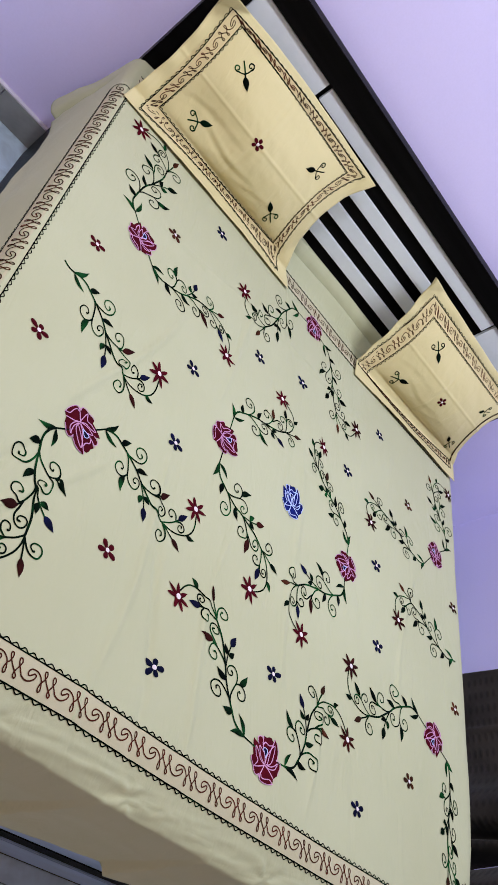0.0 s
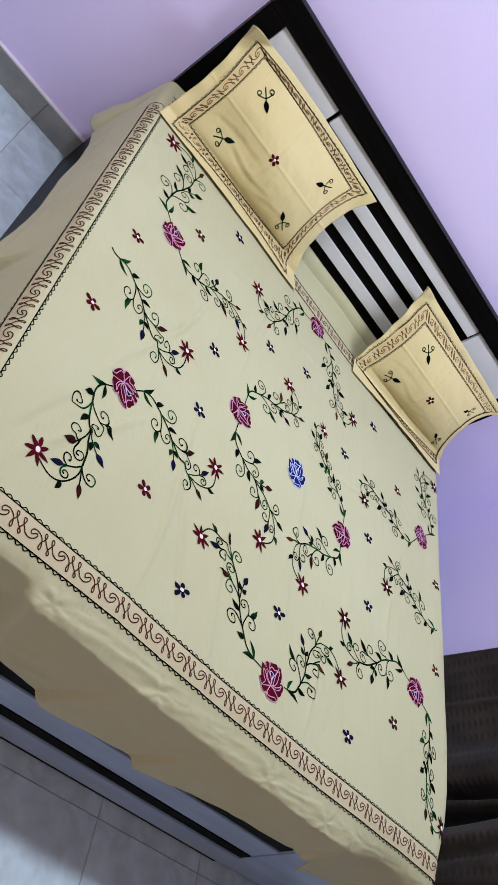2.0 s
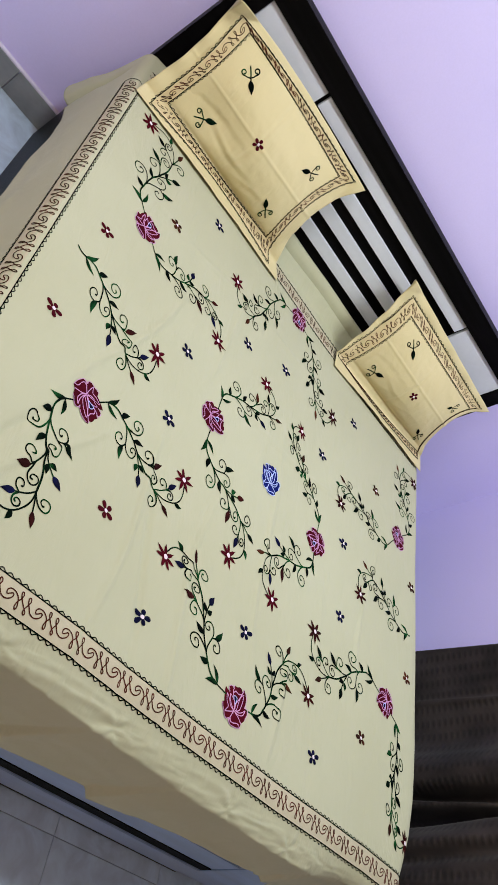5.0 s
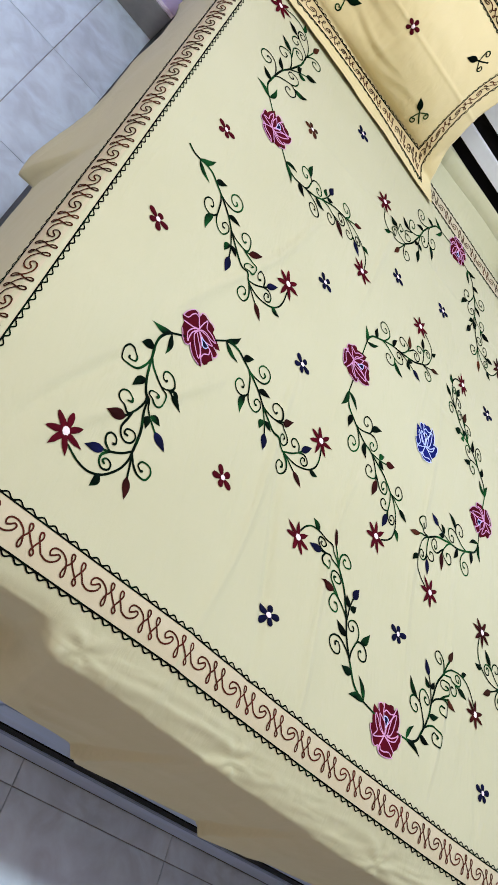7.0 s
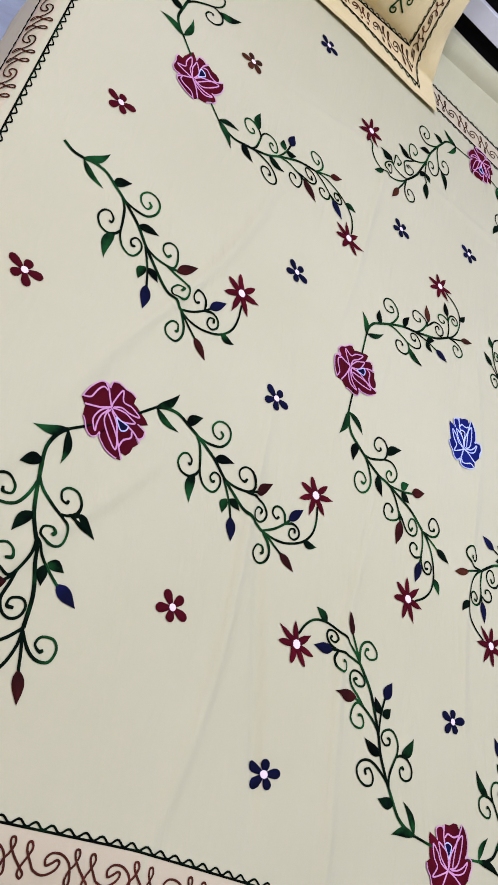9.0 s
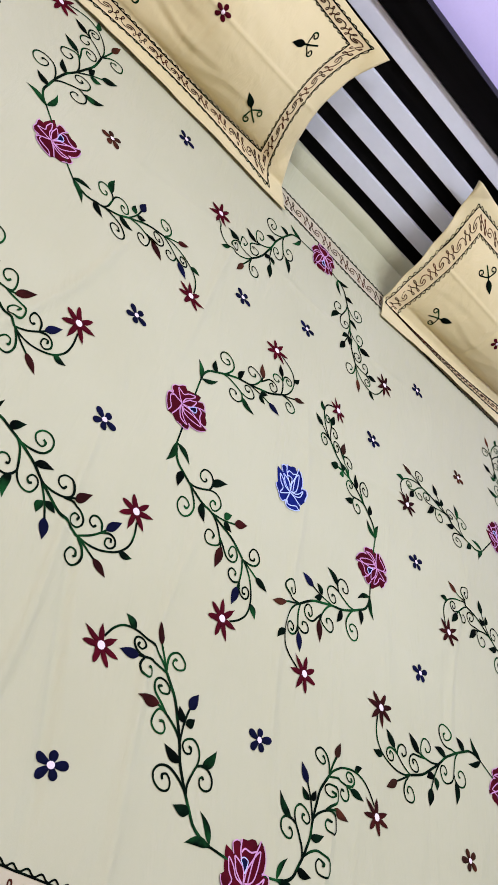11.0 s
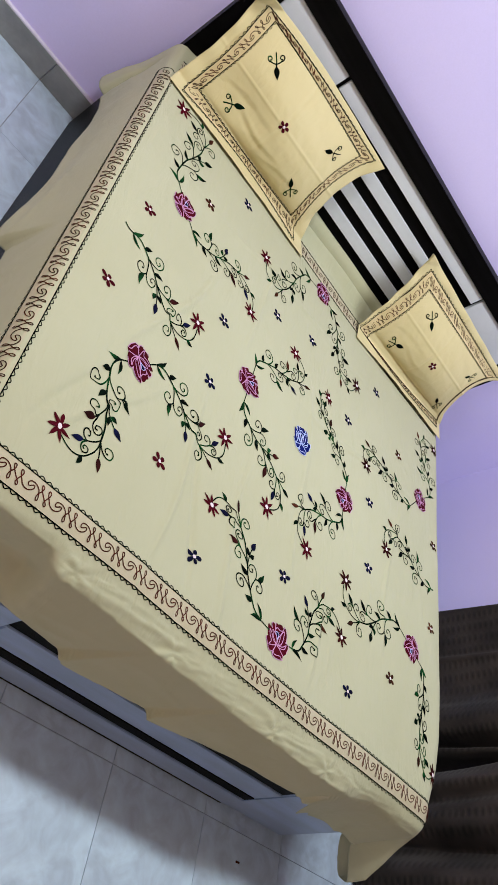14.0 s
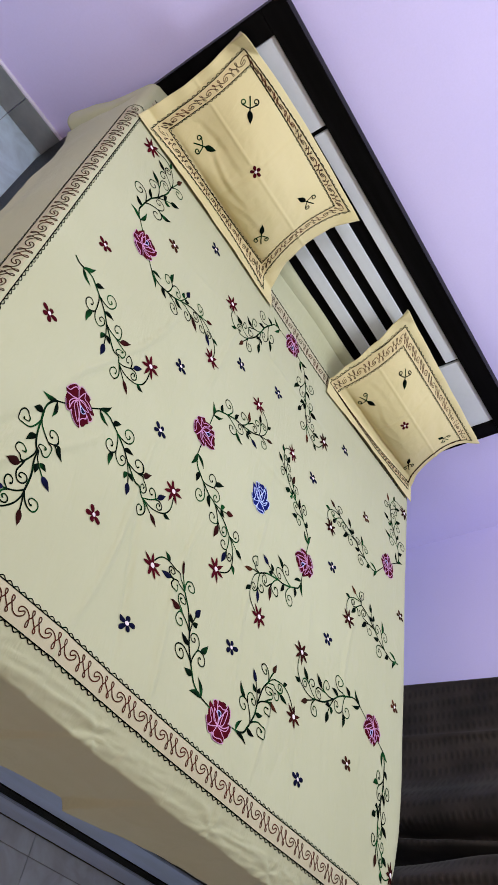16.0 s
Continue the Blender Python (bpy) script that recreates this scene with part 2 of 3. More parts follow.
part("foot_block", box(0.476, 0.79, -0.127, -0.101, 0.0, 0.30, 0.004), STEEL, bed, "blue-grey laminate end block")
mattress = tagged(part("mattress", box(-0.92, 0.80, -0.06, 1.76, 0.34, 0.496, 0.04, 3), MATTRESS, None, smooth=True), "white mattress under the bedsheet", "mattress")


# ---- bedsheet surface ----
def profile(angles):
    """Out and down along the cloth from angles (degrees) at given lengths."""
    d = np.linspace(0, 0.7, 701)
    a = np.radians(np.interp(d, [p[0] for p in angles], [p[1] for p in angles]))
    step = d[1] - d[0]
    out = np.concatenate([[0], np.cumsum(np.cos(a[:-1]) * step)])
    down = np.concatenate([[0], np.cumsum(np.sin(a[:-1]) * step)])
    return d, out, down


LEFT_EDGE = profile([(0, 0), (0.010, 32), (0.045, 79), (0.2, 84), (0.7, 86)])
RIGHT_EDGE = profile([(0, 0), (0.03, 20), (0.09, 80), (0.7, 86)])
FOOT_LEFT = profile([(0, 0), (0.05, 18), (0.088, 38), (0.094, 84), (0.16, 98), (0.19, 55), (0.3, 62), (0.7, 80)])
FOOT_RIGHT = profile([(0, 0), (0.05, 20), (0.085, 48), (0.11, 72), (0.14, 86), (0.7, 88)])
FOOT_EDGE = profile([(0, 0), (0.05, 18), (0.124, 36), (0.127, 40), (0.133, 80), (0.7, 84)])


CREASES = ((-0.45, 0.30, 1.45, 0.30, 0.0022), (-0.38, 0.22, 1.62, 0.22, -0.0020), (-0.22, 0.27, 1.50, 0.28, 0.0018), (-0.62, 0.74, 1.25, 0.30, 0.0022),
           (-0.70, 0.28, 1.05, 0.20, 0.0020), (-0.79, 0.24, 1.2, 0.16, -0.0018), (-0.30, 1.12, 1.35, 0.26, 0.0016), (0.02, 0.60, 1.62, 0.4, 0.0014),
           (0.30, 0.95, 0.15, 0.35, 0.0014), (0.55, 0.62, 1.4, 0.3, 0.0014), (-0.15, 1.30, 0.1, 0.5, 0.0012), (0.15, 0.18, 1.5, 0.16, 0.0018))


def top_height(x, y):
    z = 0.5176 + 0.0037 * x - 0.0136 * y + 0.0266 * x * x - 0.006 * x * y + 0.0083 * y * y
    z = z - 0.011 * np.exp(-((x + 0.37) / 0.25) ** 2 - ((y - 0.48) / 0.28) ** 2) + 0.010 * np.exp(-((x + 0.85) / 0.12) ** 2 - ((y - 0.35) / 0.35) ** 2)
    z = z + 0.0035 * (value_noise(x * 5 + 2, y * 4 + 7, 41) - 0.5) + 0.0010 * np.sin(9 * x + 4 * y) + 0.0008 * np.sin(17 * x - 11 * y + 1)
    # soft creases left by folding and sitting
    for cx, cy, ang, ln, amp in CREASES:
        p = (x - cx) * math.cos(ang) + (y - cy) * math.sin(ang)
        q = -(x - cx) * math.sin(ang) + (y - cy) * math.cos(ang) + 0.02 * np.sin(7 * p + cx * 9)
        z = z + 3.2 * amp * np.exp(-(q / 0.0085) ** 2) * np.exp(-(p / ln) ** 4)
    # the rise to the headboard, with a pressed fold along it
    wander = 0.006 * np.sin(5 * x + 1)
    inner = smooth01((x + 0.95) / 0.2)
    return z + 0.062 * inner * smooth01((y - 1.655) / 0.11) + inner * (0.012 * np.exp(-((y - 1.742 - wander) / 0.012) ** 2) - 0.020 * np.exp(-((y - 1.720 - wander) / 0.005) ** 2))


def foot_line(u):
    return np.interp(u, [-1.0, -0.5, -0.3, 0.0, 0.35, 0.6, 1.0], [0.002, 0.003, -0.008, -0.022, -0.036, -0.043, -0.085])


def sheet_surface(u, v):
    u, v = np.asarray(u, float), np.asarray(v, float)
    left, right = -0.94 + 0 * v, np.interp(v, [-0.06, 0.0, 0.06, 0.16, 0.25, 0.35, 0.6, 0.85, 1.3, 1.8], [0.755, 0.782, 0.807, 0.832, 0.844, 0.855, 0.866, 0.872, 0.871, 0.879])
    foot = foot_line(u)
    dl, dr, df = np.maximum(left - u, 0), np.maximum(u - right, 0), np.maximum(foot - v, 0)
    x, y = np.clip(u, left, right), np.maximum(v, foot)
    z = top_height(x, y)
    ds = dl + dr
    d = np.hypot(ds, df) + 1e-9
    w = (df / d) ** 2
    side_out = np.where(dl > 0, np.interp(d, *LEFT_EDGE[:2]), np.interp(d, *RIGHT_EDGE[:2]))
    side_down = np.where(dl > 0, np.interp(d, LEFT_EDGE[0], LEFT_EDGE[2]), np.interp(d, RIGHT_EDGE[0], RIGHT_EDGE[2]))
    tuck, slack = smooth01((-0.655 - u + 0.25 * (d - 0.1)) / 0.05), smooth01((u - 0.38) / 0.2)
    foot_out, foot_down = ((1 - tuck) * ((1 - slack) * np.interp(d, FOOT_EDGE[0], FOOT_EDGE[k]) + slack * np.interp(d, FOOT_RIGHT[0], FOOT_RIGHT[k]))
                           + tuck * np.interp(d, FOOT_LEFT[0], FOOT_LEFT[k]) for k in (1, 2))
    out = (1 - w) * side_out + w * foot_out
    down = (1 - w) * side_down + w * foot_down
    hang = smooth01((d - 0.08) / 0.25)
    along = np.where(df > ds, u * 1.0, v * 1.0)
    corner = 4 * w * (1 - w)
    ripple = 0.005 * np.sin(7.3 * along + 0.6) + 0.003 * np.sin(17 * along + 2 * d * 9) + 0.035 * corner * (dl > 0) * np.cos(6 * np.arctan2(df, ds))
    # laps of surplus cloth along the foot
    for seam in (-0.455, -0.19, 0.33):
        q = u - seam - 0.7 * (0.275 - d)
        ripple = ripple + 0.018 * w * w * smooth01(q / 0.008) * smooth01((0.30 - q) / 0.29)
    # the head corner of the side drape stands off
    ripple = ripple + np.where(dl > 0, 0.03 * smooth01((v - 1.62) / 0.13) * (d / 0.3) ** 1.5 + 0.035 * smooth01((v - 0.69) / 0.02) * smooth01((1.0 - v) / 0.28), 0) * (1 - w)
    out = (out + hang * ripple) * (1 - 0.5 * corner * hang * (dr > 0))
    # surplus cloth at the foot corner by the curtain stands out as one hanging fold
    out = out + 0.12 * (dr > 0) * (df > 0) * smooth01((1.30 - np.arctan2(df, ds)) / 0.2) * smooth01((np.arctan2(df, ds) - 0.45) / 0.5) * smooth01((d - 0.08) / 0.26)
    out = out - np.where(dl > 0, 0.028 * np.exp(-((v - 1.685 + 0.1 * (d - 0.2)) / 0.016) ** 2) * smooth01((d - 0.05) / 0.15), 0) * (1 - w)
    down = down + np.where(dl > 0, 0.03 * smooth01((v - 1.5) / 0.27) * d / 0.3, 0) * (1 - w)
    # crumpled cloth on the slope below the foot border
    slope = w * smooth01((d - 0.066) / 0.03) * smooth01((0.17 - d) / 0.04)
    rumple = 0.0075 * (crumple(u * 5 + 2 * d, d * 26 + u * 3, 3) - 0.5) + 0.0035 * (crumple(u * 17 - 9 * d, d * 60 + u * 9, 17) - 0.5)
    # cloth gathered into small pinches along the lower edge of the slope
    for cu, cd, wide, turn in ((-0.62, 0.105, 0.09, 0.4), (-0.31, 0.108, 0.08, 1.7), (0.07, 0.112, 0.07, 0.9), (0.30, 0.11, 0.06, 2.2)):
        r = np.hypot(u - cu, 1.3 * (d - cd))
        rumple = rumple + 0.0028 * np.exp(-(r / wide) ** 2) * smooth01(r / 0.015) * np.sin(5 * np.arctan2(d - cd, u - cu) + turn + 9 * r)
    down = down - slope * rumple
    side_fold = np.where(dl > 0, 1.0, 0.0) * (1 - w) * hang
    out = out + side_fold * 0.020 * (crumple(v * 3.2 + d * 5, d * 5 - v, 11) - 0.5) + w * hang * 0.022 * (crumple(u * 3 - d * 4, d * 6 + u, 7) - 0.5)
    return np.stack([x + np.sign(dr - dl) * out * ds / d, y - out * df / d, z - down], -1)


def lifted(surface, uv, h):
    """Points h above a surface, along its normal."""
    uv = np.asarray(uv, float)
    e = 0.002
    p = surface(uv[:, 0], uv[:, 1])
    a = surface(uv[:, 0] + e, uv[:, 1]) - surface(uv[:, 0] - e, uv[:, 1])
    b = surface(uv[:, 0], uv[:, 1] + e) - surface(uv[:, 0], uv[:, 1] - e)
    n = np.cross(a, b)
    n /= np.linalg.norm(n, axis=1)[:, None] + 1e-12
    return p + n * np.asarray(h)[:, None]


def grid_faces(rows, cols):
    return [(i * cols + j, i * cols + j + 1, (i + 1) * cols + j + 1, (i + 1) * cols + j) for i in range(rows - 1) for j in range(cols - 1)]


def axis_values(lo, inner_lo, inner_hi, hi, step, edge):
    a = [np.linspace(inner_lo, inner_hi, int((inner_hi - inner_lo) / step))]
    if lo < inner_lo:
        a.insert(0, np.linspace(lo, inner_lo, int((inner_lo - lo) / edge), endpoint=False))
    if hi > inner_hi:
        a.append(np.linspace(inner_hi, hi, int((hi - inner_hi) / edge) + 1)[1:])
    return np.concatenate(a)


def build_sheet():
    us = axis_values(-0.94 - 0.265, -0.94, 0.78, 0.78 + 0.33, 0.0065, 0.006)
    vs = np.concatenate([axis_values(-0.275, 0.0, 1.66, 1.66, 0.009, 0.0035), np.linspace(1.664, 1.775, 46)])
    uu, vv = np.meshgrid(us, vs)
    # uneven hems
    left = uu < -0.94
    hem = np.interp(vv, [0, 0.4, 0.69, 0.71, 1.1, 1.3, 1.6, 1.775], [1.0, 1.03, 1.04, 1.12, 1.08, 1.10, 1.12, 1.14]) + 0.05 * (value_noise(vv * 7, 0 * vv, 2) - 0.5)
    uu = np.where(left, -0.94 + (uu + 0.94) * hem, uu)
    foot = vv < 0
    hu = np.minimum(uu, 0.76)
    hem = (1.12 - 0.12 * smooth01((-0.42 - hu) / 0.2) - 0.17 * smooth01((hu + 0.5) / 0.9) + 0.05 * (value_noise(hu * 6, 0 * hu, 4) - 0.5)
           + sum(0.03 * smooth01((hu - seam) / 0.008) * smooth01((0.30 - hu + seam) / 0.28) for seam in (-0.455, -0.19, 0.33)) + 0.22 * smooth01((hu - 0.40) / 0.03) + 0.12 * smooth01((hu - 0.50) / 0.06))
    vv = np.where(foot, vv * hem, vv)
    # a longer tail where both hems meet at the foot corner
    ds, df = np.maximum(uu - 0.755, 0), np.maximum(foot_line(uu) - vv, 0)
    full_s, full_f = us[-1] - 0.755, foot_line(uu) + 0.275 * hem
    turn, d = np.arctan2(df, ds), np.hypot(ds, df) + 1e-9
    reach = np.hypot(full_s * np.cos(turn), full_f * np.sin(turn)) + 0.10 * np.exp(-((turn - 0.9) / 0.35) ** 2)
    grow = np.where((ds > 0) & (df > 0), np.maximum(ds / full_s, df / full_f) * reach / d, 1.0)
    uu, vv = uu + ds * (grow - 1), vv - df * (grow - 1)
    p = sheet_surface(uu.ravel(), vv.ravel())
    ob = mesh_object("bedsheet", p, grid_faces(len(vs), len(us)), SHEET, smooth=True)
    weave = ob.modifiers.new("thickness", "SOLIDIFY")
    weave.thickness, weave.offset = 0.0014, -1
    return tagged(ob, "cream cotton bedsheet with floral vine embroidery, draped over the bed", "bedsheet")


bedsheet = build_sheet()


# ---- embroidery ----
class Stitch:
    """Raised thread shapes drawn in the flat of a cloth and laid on its surface."""

    def __init__(self, surface, lift=0.0009):
        self.surface, self.lift = surface, lift
        self.uv, self.h, self.faces = [], [], []

    def ribbon(self, pts, width, taper=False, closed=False, bezier=True):
        pts = np.asarray(pts, float)
        if bezier and len(pts) > 2:
            pts = rounded(pts)
        t = np.gradient(pts, axis=0)
        t /= np.linalg.norm(t, axis=1)[:, None] + 1e-12
        n = np.stack([-t[:, 1], t[:, 0]], -1)
        w = np.full(len(pts), width / 2)
        if taper:
            w = w * np.interp(np.linspace(0, 1, len(pts)), [0, 0.1, 0.3, 0.85, 0.93, 1], [0.8, 1.15, 0.95, 0.8, 1.25, 1.0])
        base = len(self.uv)
        for i, p in enumerate(pts):
            self.uv += [p + n[i] * w[i], p, p - n[i] * w[i]]
            self.h += [0, 0.0009, 0]
            if i:
                k = base + 3 * i
                self.faces += [(k - 3, k - 2, k + 1, k), (k - 2, k - 1, k + 2, k + 1)]

    def patch(self, outline, puff=0.0012):
        outline = np.asarray(outline, float)
        base, c = len(self.uv), outline.mean(0)
        inner = c + (outline - c) * 0.72
        n = len(outline)
        self.uv += [*outline, *inner, c]
        self.h += [0] * n + [puff] * n + [puff]
        for i in range(n):
            j = (i + 1) % n
            self.faces += [(base + i, base + j, base + n + j, base + n + i), (base + n + i, base + n + j, base + 2 * n)]

    def leaf(self, a, b, width, bend=0.15):
        a, b = np.asarray(a, float), np.asarray(b, float)
        d = b - a
        n = np.array([-d[1], d[0]])
        ks = np.linspace(0, 1, 11)
        prof = np.array([0.1, 0.52, 0.82, 0.97, 1.0, 0.95, 0.82, 0.64, 0.42, 0.2, 0.03]) * width / 2 / (np.linalg.norm(d) + 1e-9)
        mid = [a + d * k + n * bend * math.sin(math.pi * k) for k in ks]
        side = [m + n * p for m, p in zip(mid, prof)]
        other = [m - n * p for m, p in zip(mid, prof)][-2::-1]
        self.patch(side + other)

    def done(self, name, mat, parent, label=""):
        h = np.array(self.h) + self.lift
        p = lifted(self.surface, np.array(self.uv), h)
        return mesh_object(name, p, self.faces, mat, parent, label, True)


def rounded(pts, per=8):
    """A smooth curve through the points."""
    p = np.concatenate([[2 * pts[0] - pts[1]], pts, [2 * pts[-1] - pts[-2]]])
    out = []
    for i in range(1, len(p) - 2):
        for k in range(per):
            t = k / per
            out.append(0.5 * (2 * p[i] + (p[i + 1] - p[i - 1]) * t + (2 * p[i - 1] - 5 * p[i] + 4 * p[i + 1] - p[i + 2]) * t * t
                              + (3 * p[i] - p[i - 1] - 3 * p[i + 1] + p[i + 2]) * t ** 3))
    out.append(p[-2])
    return np.array(out)


def curl(start, knee, centre, radius, sense, turns=1.35):
    """A tendril: from start past knee and round centre, winding in."""
    start, knee, centre = (np.asarray(q, float) for q in (start, knee, centre))
    a0 = math.atan2(*(knee - centre)[::-1])
    r0 = np.linalg.norm(knee - centre)
    pts = [start, (start + knee) / 2 + (knee - centre) * 0.12]
    n = int(26 * turns)
    for i in range(n + 1):
        k = i / n
        r = r0 + (radius - r0) * min(1, k * 4) if k < 0.25 else radius * (1 - 0.72 * (k - 0.25) / 0.75)
        a = a0 + sense * k * turns * 2 * math.pi
        pts.append(centre + r * np.array([math.cos(a), math.sin(a)]))
    return pts


# the star's seven points: direction in degrees and reach, in the pattern of the spray
STAR = ((-114, 0.104), (-51, 0.109), (-8, 0.122), (48, 0.119), (99, 0.126), (150, 0.112), (199, 0.106))


ROSES = ((-0.715, 1.102, -0.50), (-0.665, 0.456, 4.06), (-0.285, 0.760, -1.43), (-0.012, 1.514, 3.1), (-0.002, 0.077, 0.0), (0.246, 0.705, 2.16),
         (0.681, 0.387, 2.42), (0.751, 1.07, 0.57))


def vine(root, star, fork, colours=("navy", "red", "navy", "red")):
    """One embroidered spray, cut from one pattern: from its root leaves past the fork to its star flower."""
    root, star, fork = np.array(root), np.array(star), np.array(fork)
    ax = star - root
    ay = (fork - root - 0.721 * ax) / 0.312
    hand = math.copysign(1, ax[0] * ay[1] - ax[1] * ay[0])
    size = np.linalg.norm(ax)

    def at(p):
        return root + ax * p[0] + ay * p[1]

    def run(*pts):
        return [at(p) for p in pts]

    s = Stitch(sheet_surface)
    thin, thick = 0.0036, 0.0050
    near = min((np.array(q[:2]) for q in ROSES), key=lambda q: np.linalg.norm(q - root))
    gap = np.linalg.norm(root - near)
    if gap < 0.16:
        s.ribbon([near + (root - near) * 0.036 / gap, root], thin, bezier=False)
    # stem, then the arm that bears the star
    s.ribbon(run((0, 0), (0.051, -0.023), (0.12, -0.029), (0.188, -0.002), (0.25, 0.025), (0.312, 0.057), (0.373, 0.095), (0.435, 0.151), (0.516, 0.212), (0.606, 0.272), (0.721, 0.312)), thick)
    s.ribbon(run((0.721, 0.312), (0.785, 0.328), (0.867, 0.321), (0.96, 0.28), (1.017, 0.216), (1.034, 0.14), (1.026, 0.055)), thin)
    # bud stalks
    s.ribbon(run((0.575, 0.165), (0.606, 0.161), (0.643, 0.142)), thin)
    s.ribbon(run((0.437, 0.156), (0.472, 0.213), (0.5, 0.269), (0.525, 0.338)), thin)
    s.ribbon(run((0.721, 0.312), (0.784, 0.278), (0.839, 0.23), (0.877, 0.186)), thin)
    s.ribbon(run((0.734, 0.318), (0.794, 0.356), (0.85, 0.387)), thin)
    # tendrils winding in
    s.ribbon(run((0.23, 0.012), (0.27, 0.062), (0.292, 0.135), (0.305, 0.194), (0.333, 0.238), (0.374, 0.256), (0.409, 0.242), (0.427, 0.195), (0.415, 0.16), (0.383, 0.154), (0.365, 0.183),
                 (0.378, 0.203), (0.395, 0.196)), thin, True)
    s.ribbon(run((0.3, 0.179), (0.284, 0.213), (0.249, 0.237), (0.205, 0.23), (0.179, 0.192), (0.19, 0.15), (0.22, 0.133), (0.247, 0.151), (0.247, 0.175), (0.232, 0.178)), thin, True)
    s.ribbon(run((0.25, 0.025), (0.317, 0.029), (0.385, 0.012), (0.422, -0.037), (0.421, -0.091), (0.386, -0.118), (0.341, -0.109), (0.316, -0.069), (0.333, -0.032), (0.369, -0.023),
                 (0.383, -0.051), (0.366, -0.066)), thin, True)
    s.ribbon(run((0.437, 0.156), (0.502, 0.171), (0.575, 0.165), (0.612, 0.147), (0.615, 0.103), (0.592, 0.05), (0.552, 0.043), (0.522, 0.073), (0.528, 0.107), (0.558, 0.121), (0.574, 0.1)), thin, True)
    s.ribbon(run((0.576, 0.167), (0.627, 0.172), (0.691, 0.177), (0.725, 0.21), (0.726, 0.248), (0.697, 0.275), (0.657, 0.274), (0.643, 0.246), (0.667, 0.21), (0.697, 0.212), (0.689, 0.238)), thin, True)
    s.ribbon(run((0.843, 0.224), (0.832, 0.178), (0.799, 0.155), (0.767, 0.165), (0.759, 0.2), (0.785, 0.221), (0.802, 0.206)), thin, True)
    s.ribbon(run((0.839, 0.23), (0.89, 0.207), (0.93, 0.221), (0.94, 0.256), (0.913, 0.284), (0.882, 0.275), (0.881, 0.242), (0.906, 0.23), (0.913, 0.251)), thin, True)
    s.ribbon(run((0.729, 0.317), (0.767, 0.365), (0.781, 0.411), (0.77, 0.452), (0.746, 0.469), (0.705, 0.465), (0.686, 0.434), (0.706, 0.39), (0.739, 0.384), (0.75, 0.412), (0.739, 0.424)), thin, True)
    for a, b, w in (((0, 0), (0.099, -0.13), 0.042), ((0.004, 0.003), (0.143, 0.059), 0.036), ((0.278, 0.21), (0.285, 0.361), 0.050),
                    ((0.479, 0.25), (0.469, 0.329), 0.046), ((0.969, 0.266), (1.061, 0.269), 0.042)):
        s.leaf(at(a), at(b), w * size, 0.1 * hand)
    ob = s.done("vine", GREEN, bedsheet, "green vine spray of chain-stitched tendrils")
    for a, b, w in (((0.174, -0.002), (0.254, -0.081), 0.05), ((0.366, 0.09), (0.481, 0.059), 0.047), ((0.492, 0.246), (0.566, 0.278), 0.044)):
        s = Stitch(sheet_surface, 0.0011)
        s.leaf(at(a), at(b), w * size, -0.08 * hand)
        s.done("leaf", DARK, ob)
    shade = {"navy": NAVY, "red": RUST, "green": DARK, "brown": BROWN}
    for (a, b, w), c in zip((((0.521, 0.328), (0.547, 0.443), 0.056), ((0.632, 0.156), (0.731, 0.053), 0.054),
                             ((0.864, 0.199), (0.944, 0.106), 0.050), ((0.843, 0.382), (0.941, 0.447), 0.046)), colours):
        s = Stitch(sheet_surface, 0.0011)
        s.leaf(at(a), at(b), w * size, 0.02)
        s.done("bud", shade[c], ob)
    s = Stitch(sheet_surface, 0.0014)
    rim = []
    for a, reach in STAR:
        for da, k in ((-25, 0.037), (-17, 0.058), (-10, 0.082), (-4, 0.1), (0, reach), (4, 0.1), (10, 0.082), (17, 0.058)):
            rim.append(at((1 + k * math.cos(math.radians(a + da)), k * math.sin(math.radians(a + da)))))
    s.patch(rim)
    flower = s.done("star_flower", MAROON if star[0] < 0.25 else RUST, ob, "maroon seven-pointed star flower")
    s = Stitch(sheet_surface, 0.0029)
    s.patch([(star[0] + 0.0065 * math.cos(a), star[1] + 0.0065 * math.sin(a)) for a in np.linspace(0, 2 * math.pi, 10, endpoint=False)], 0.0006)
    s.done("flower_centre", WHITE, flower)
    return ob


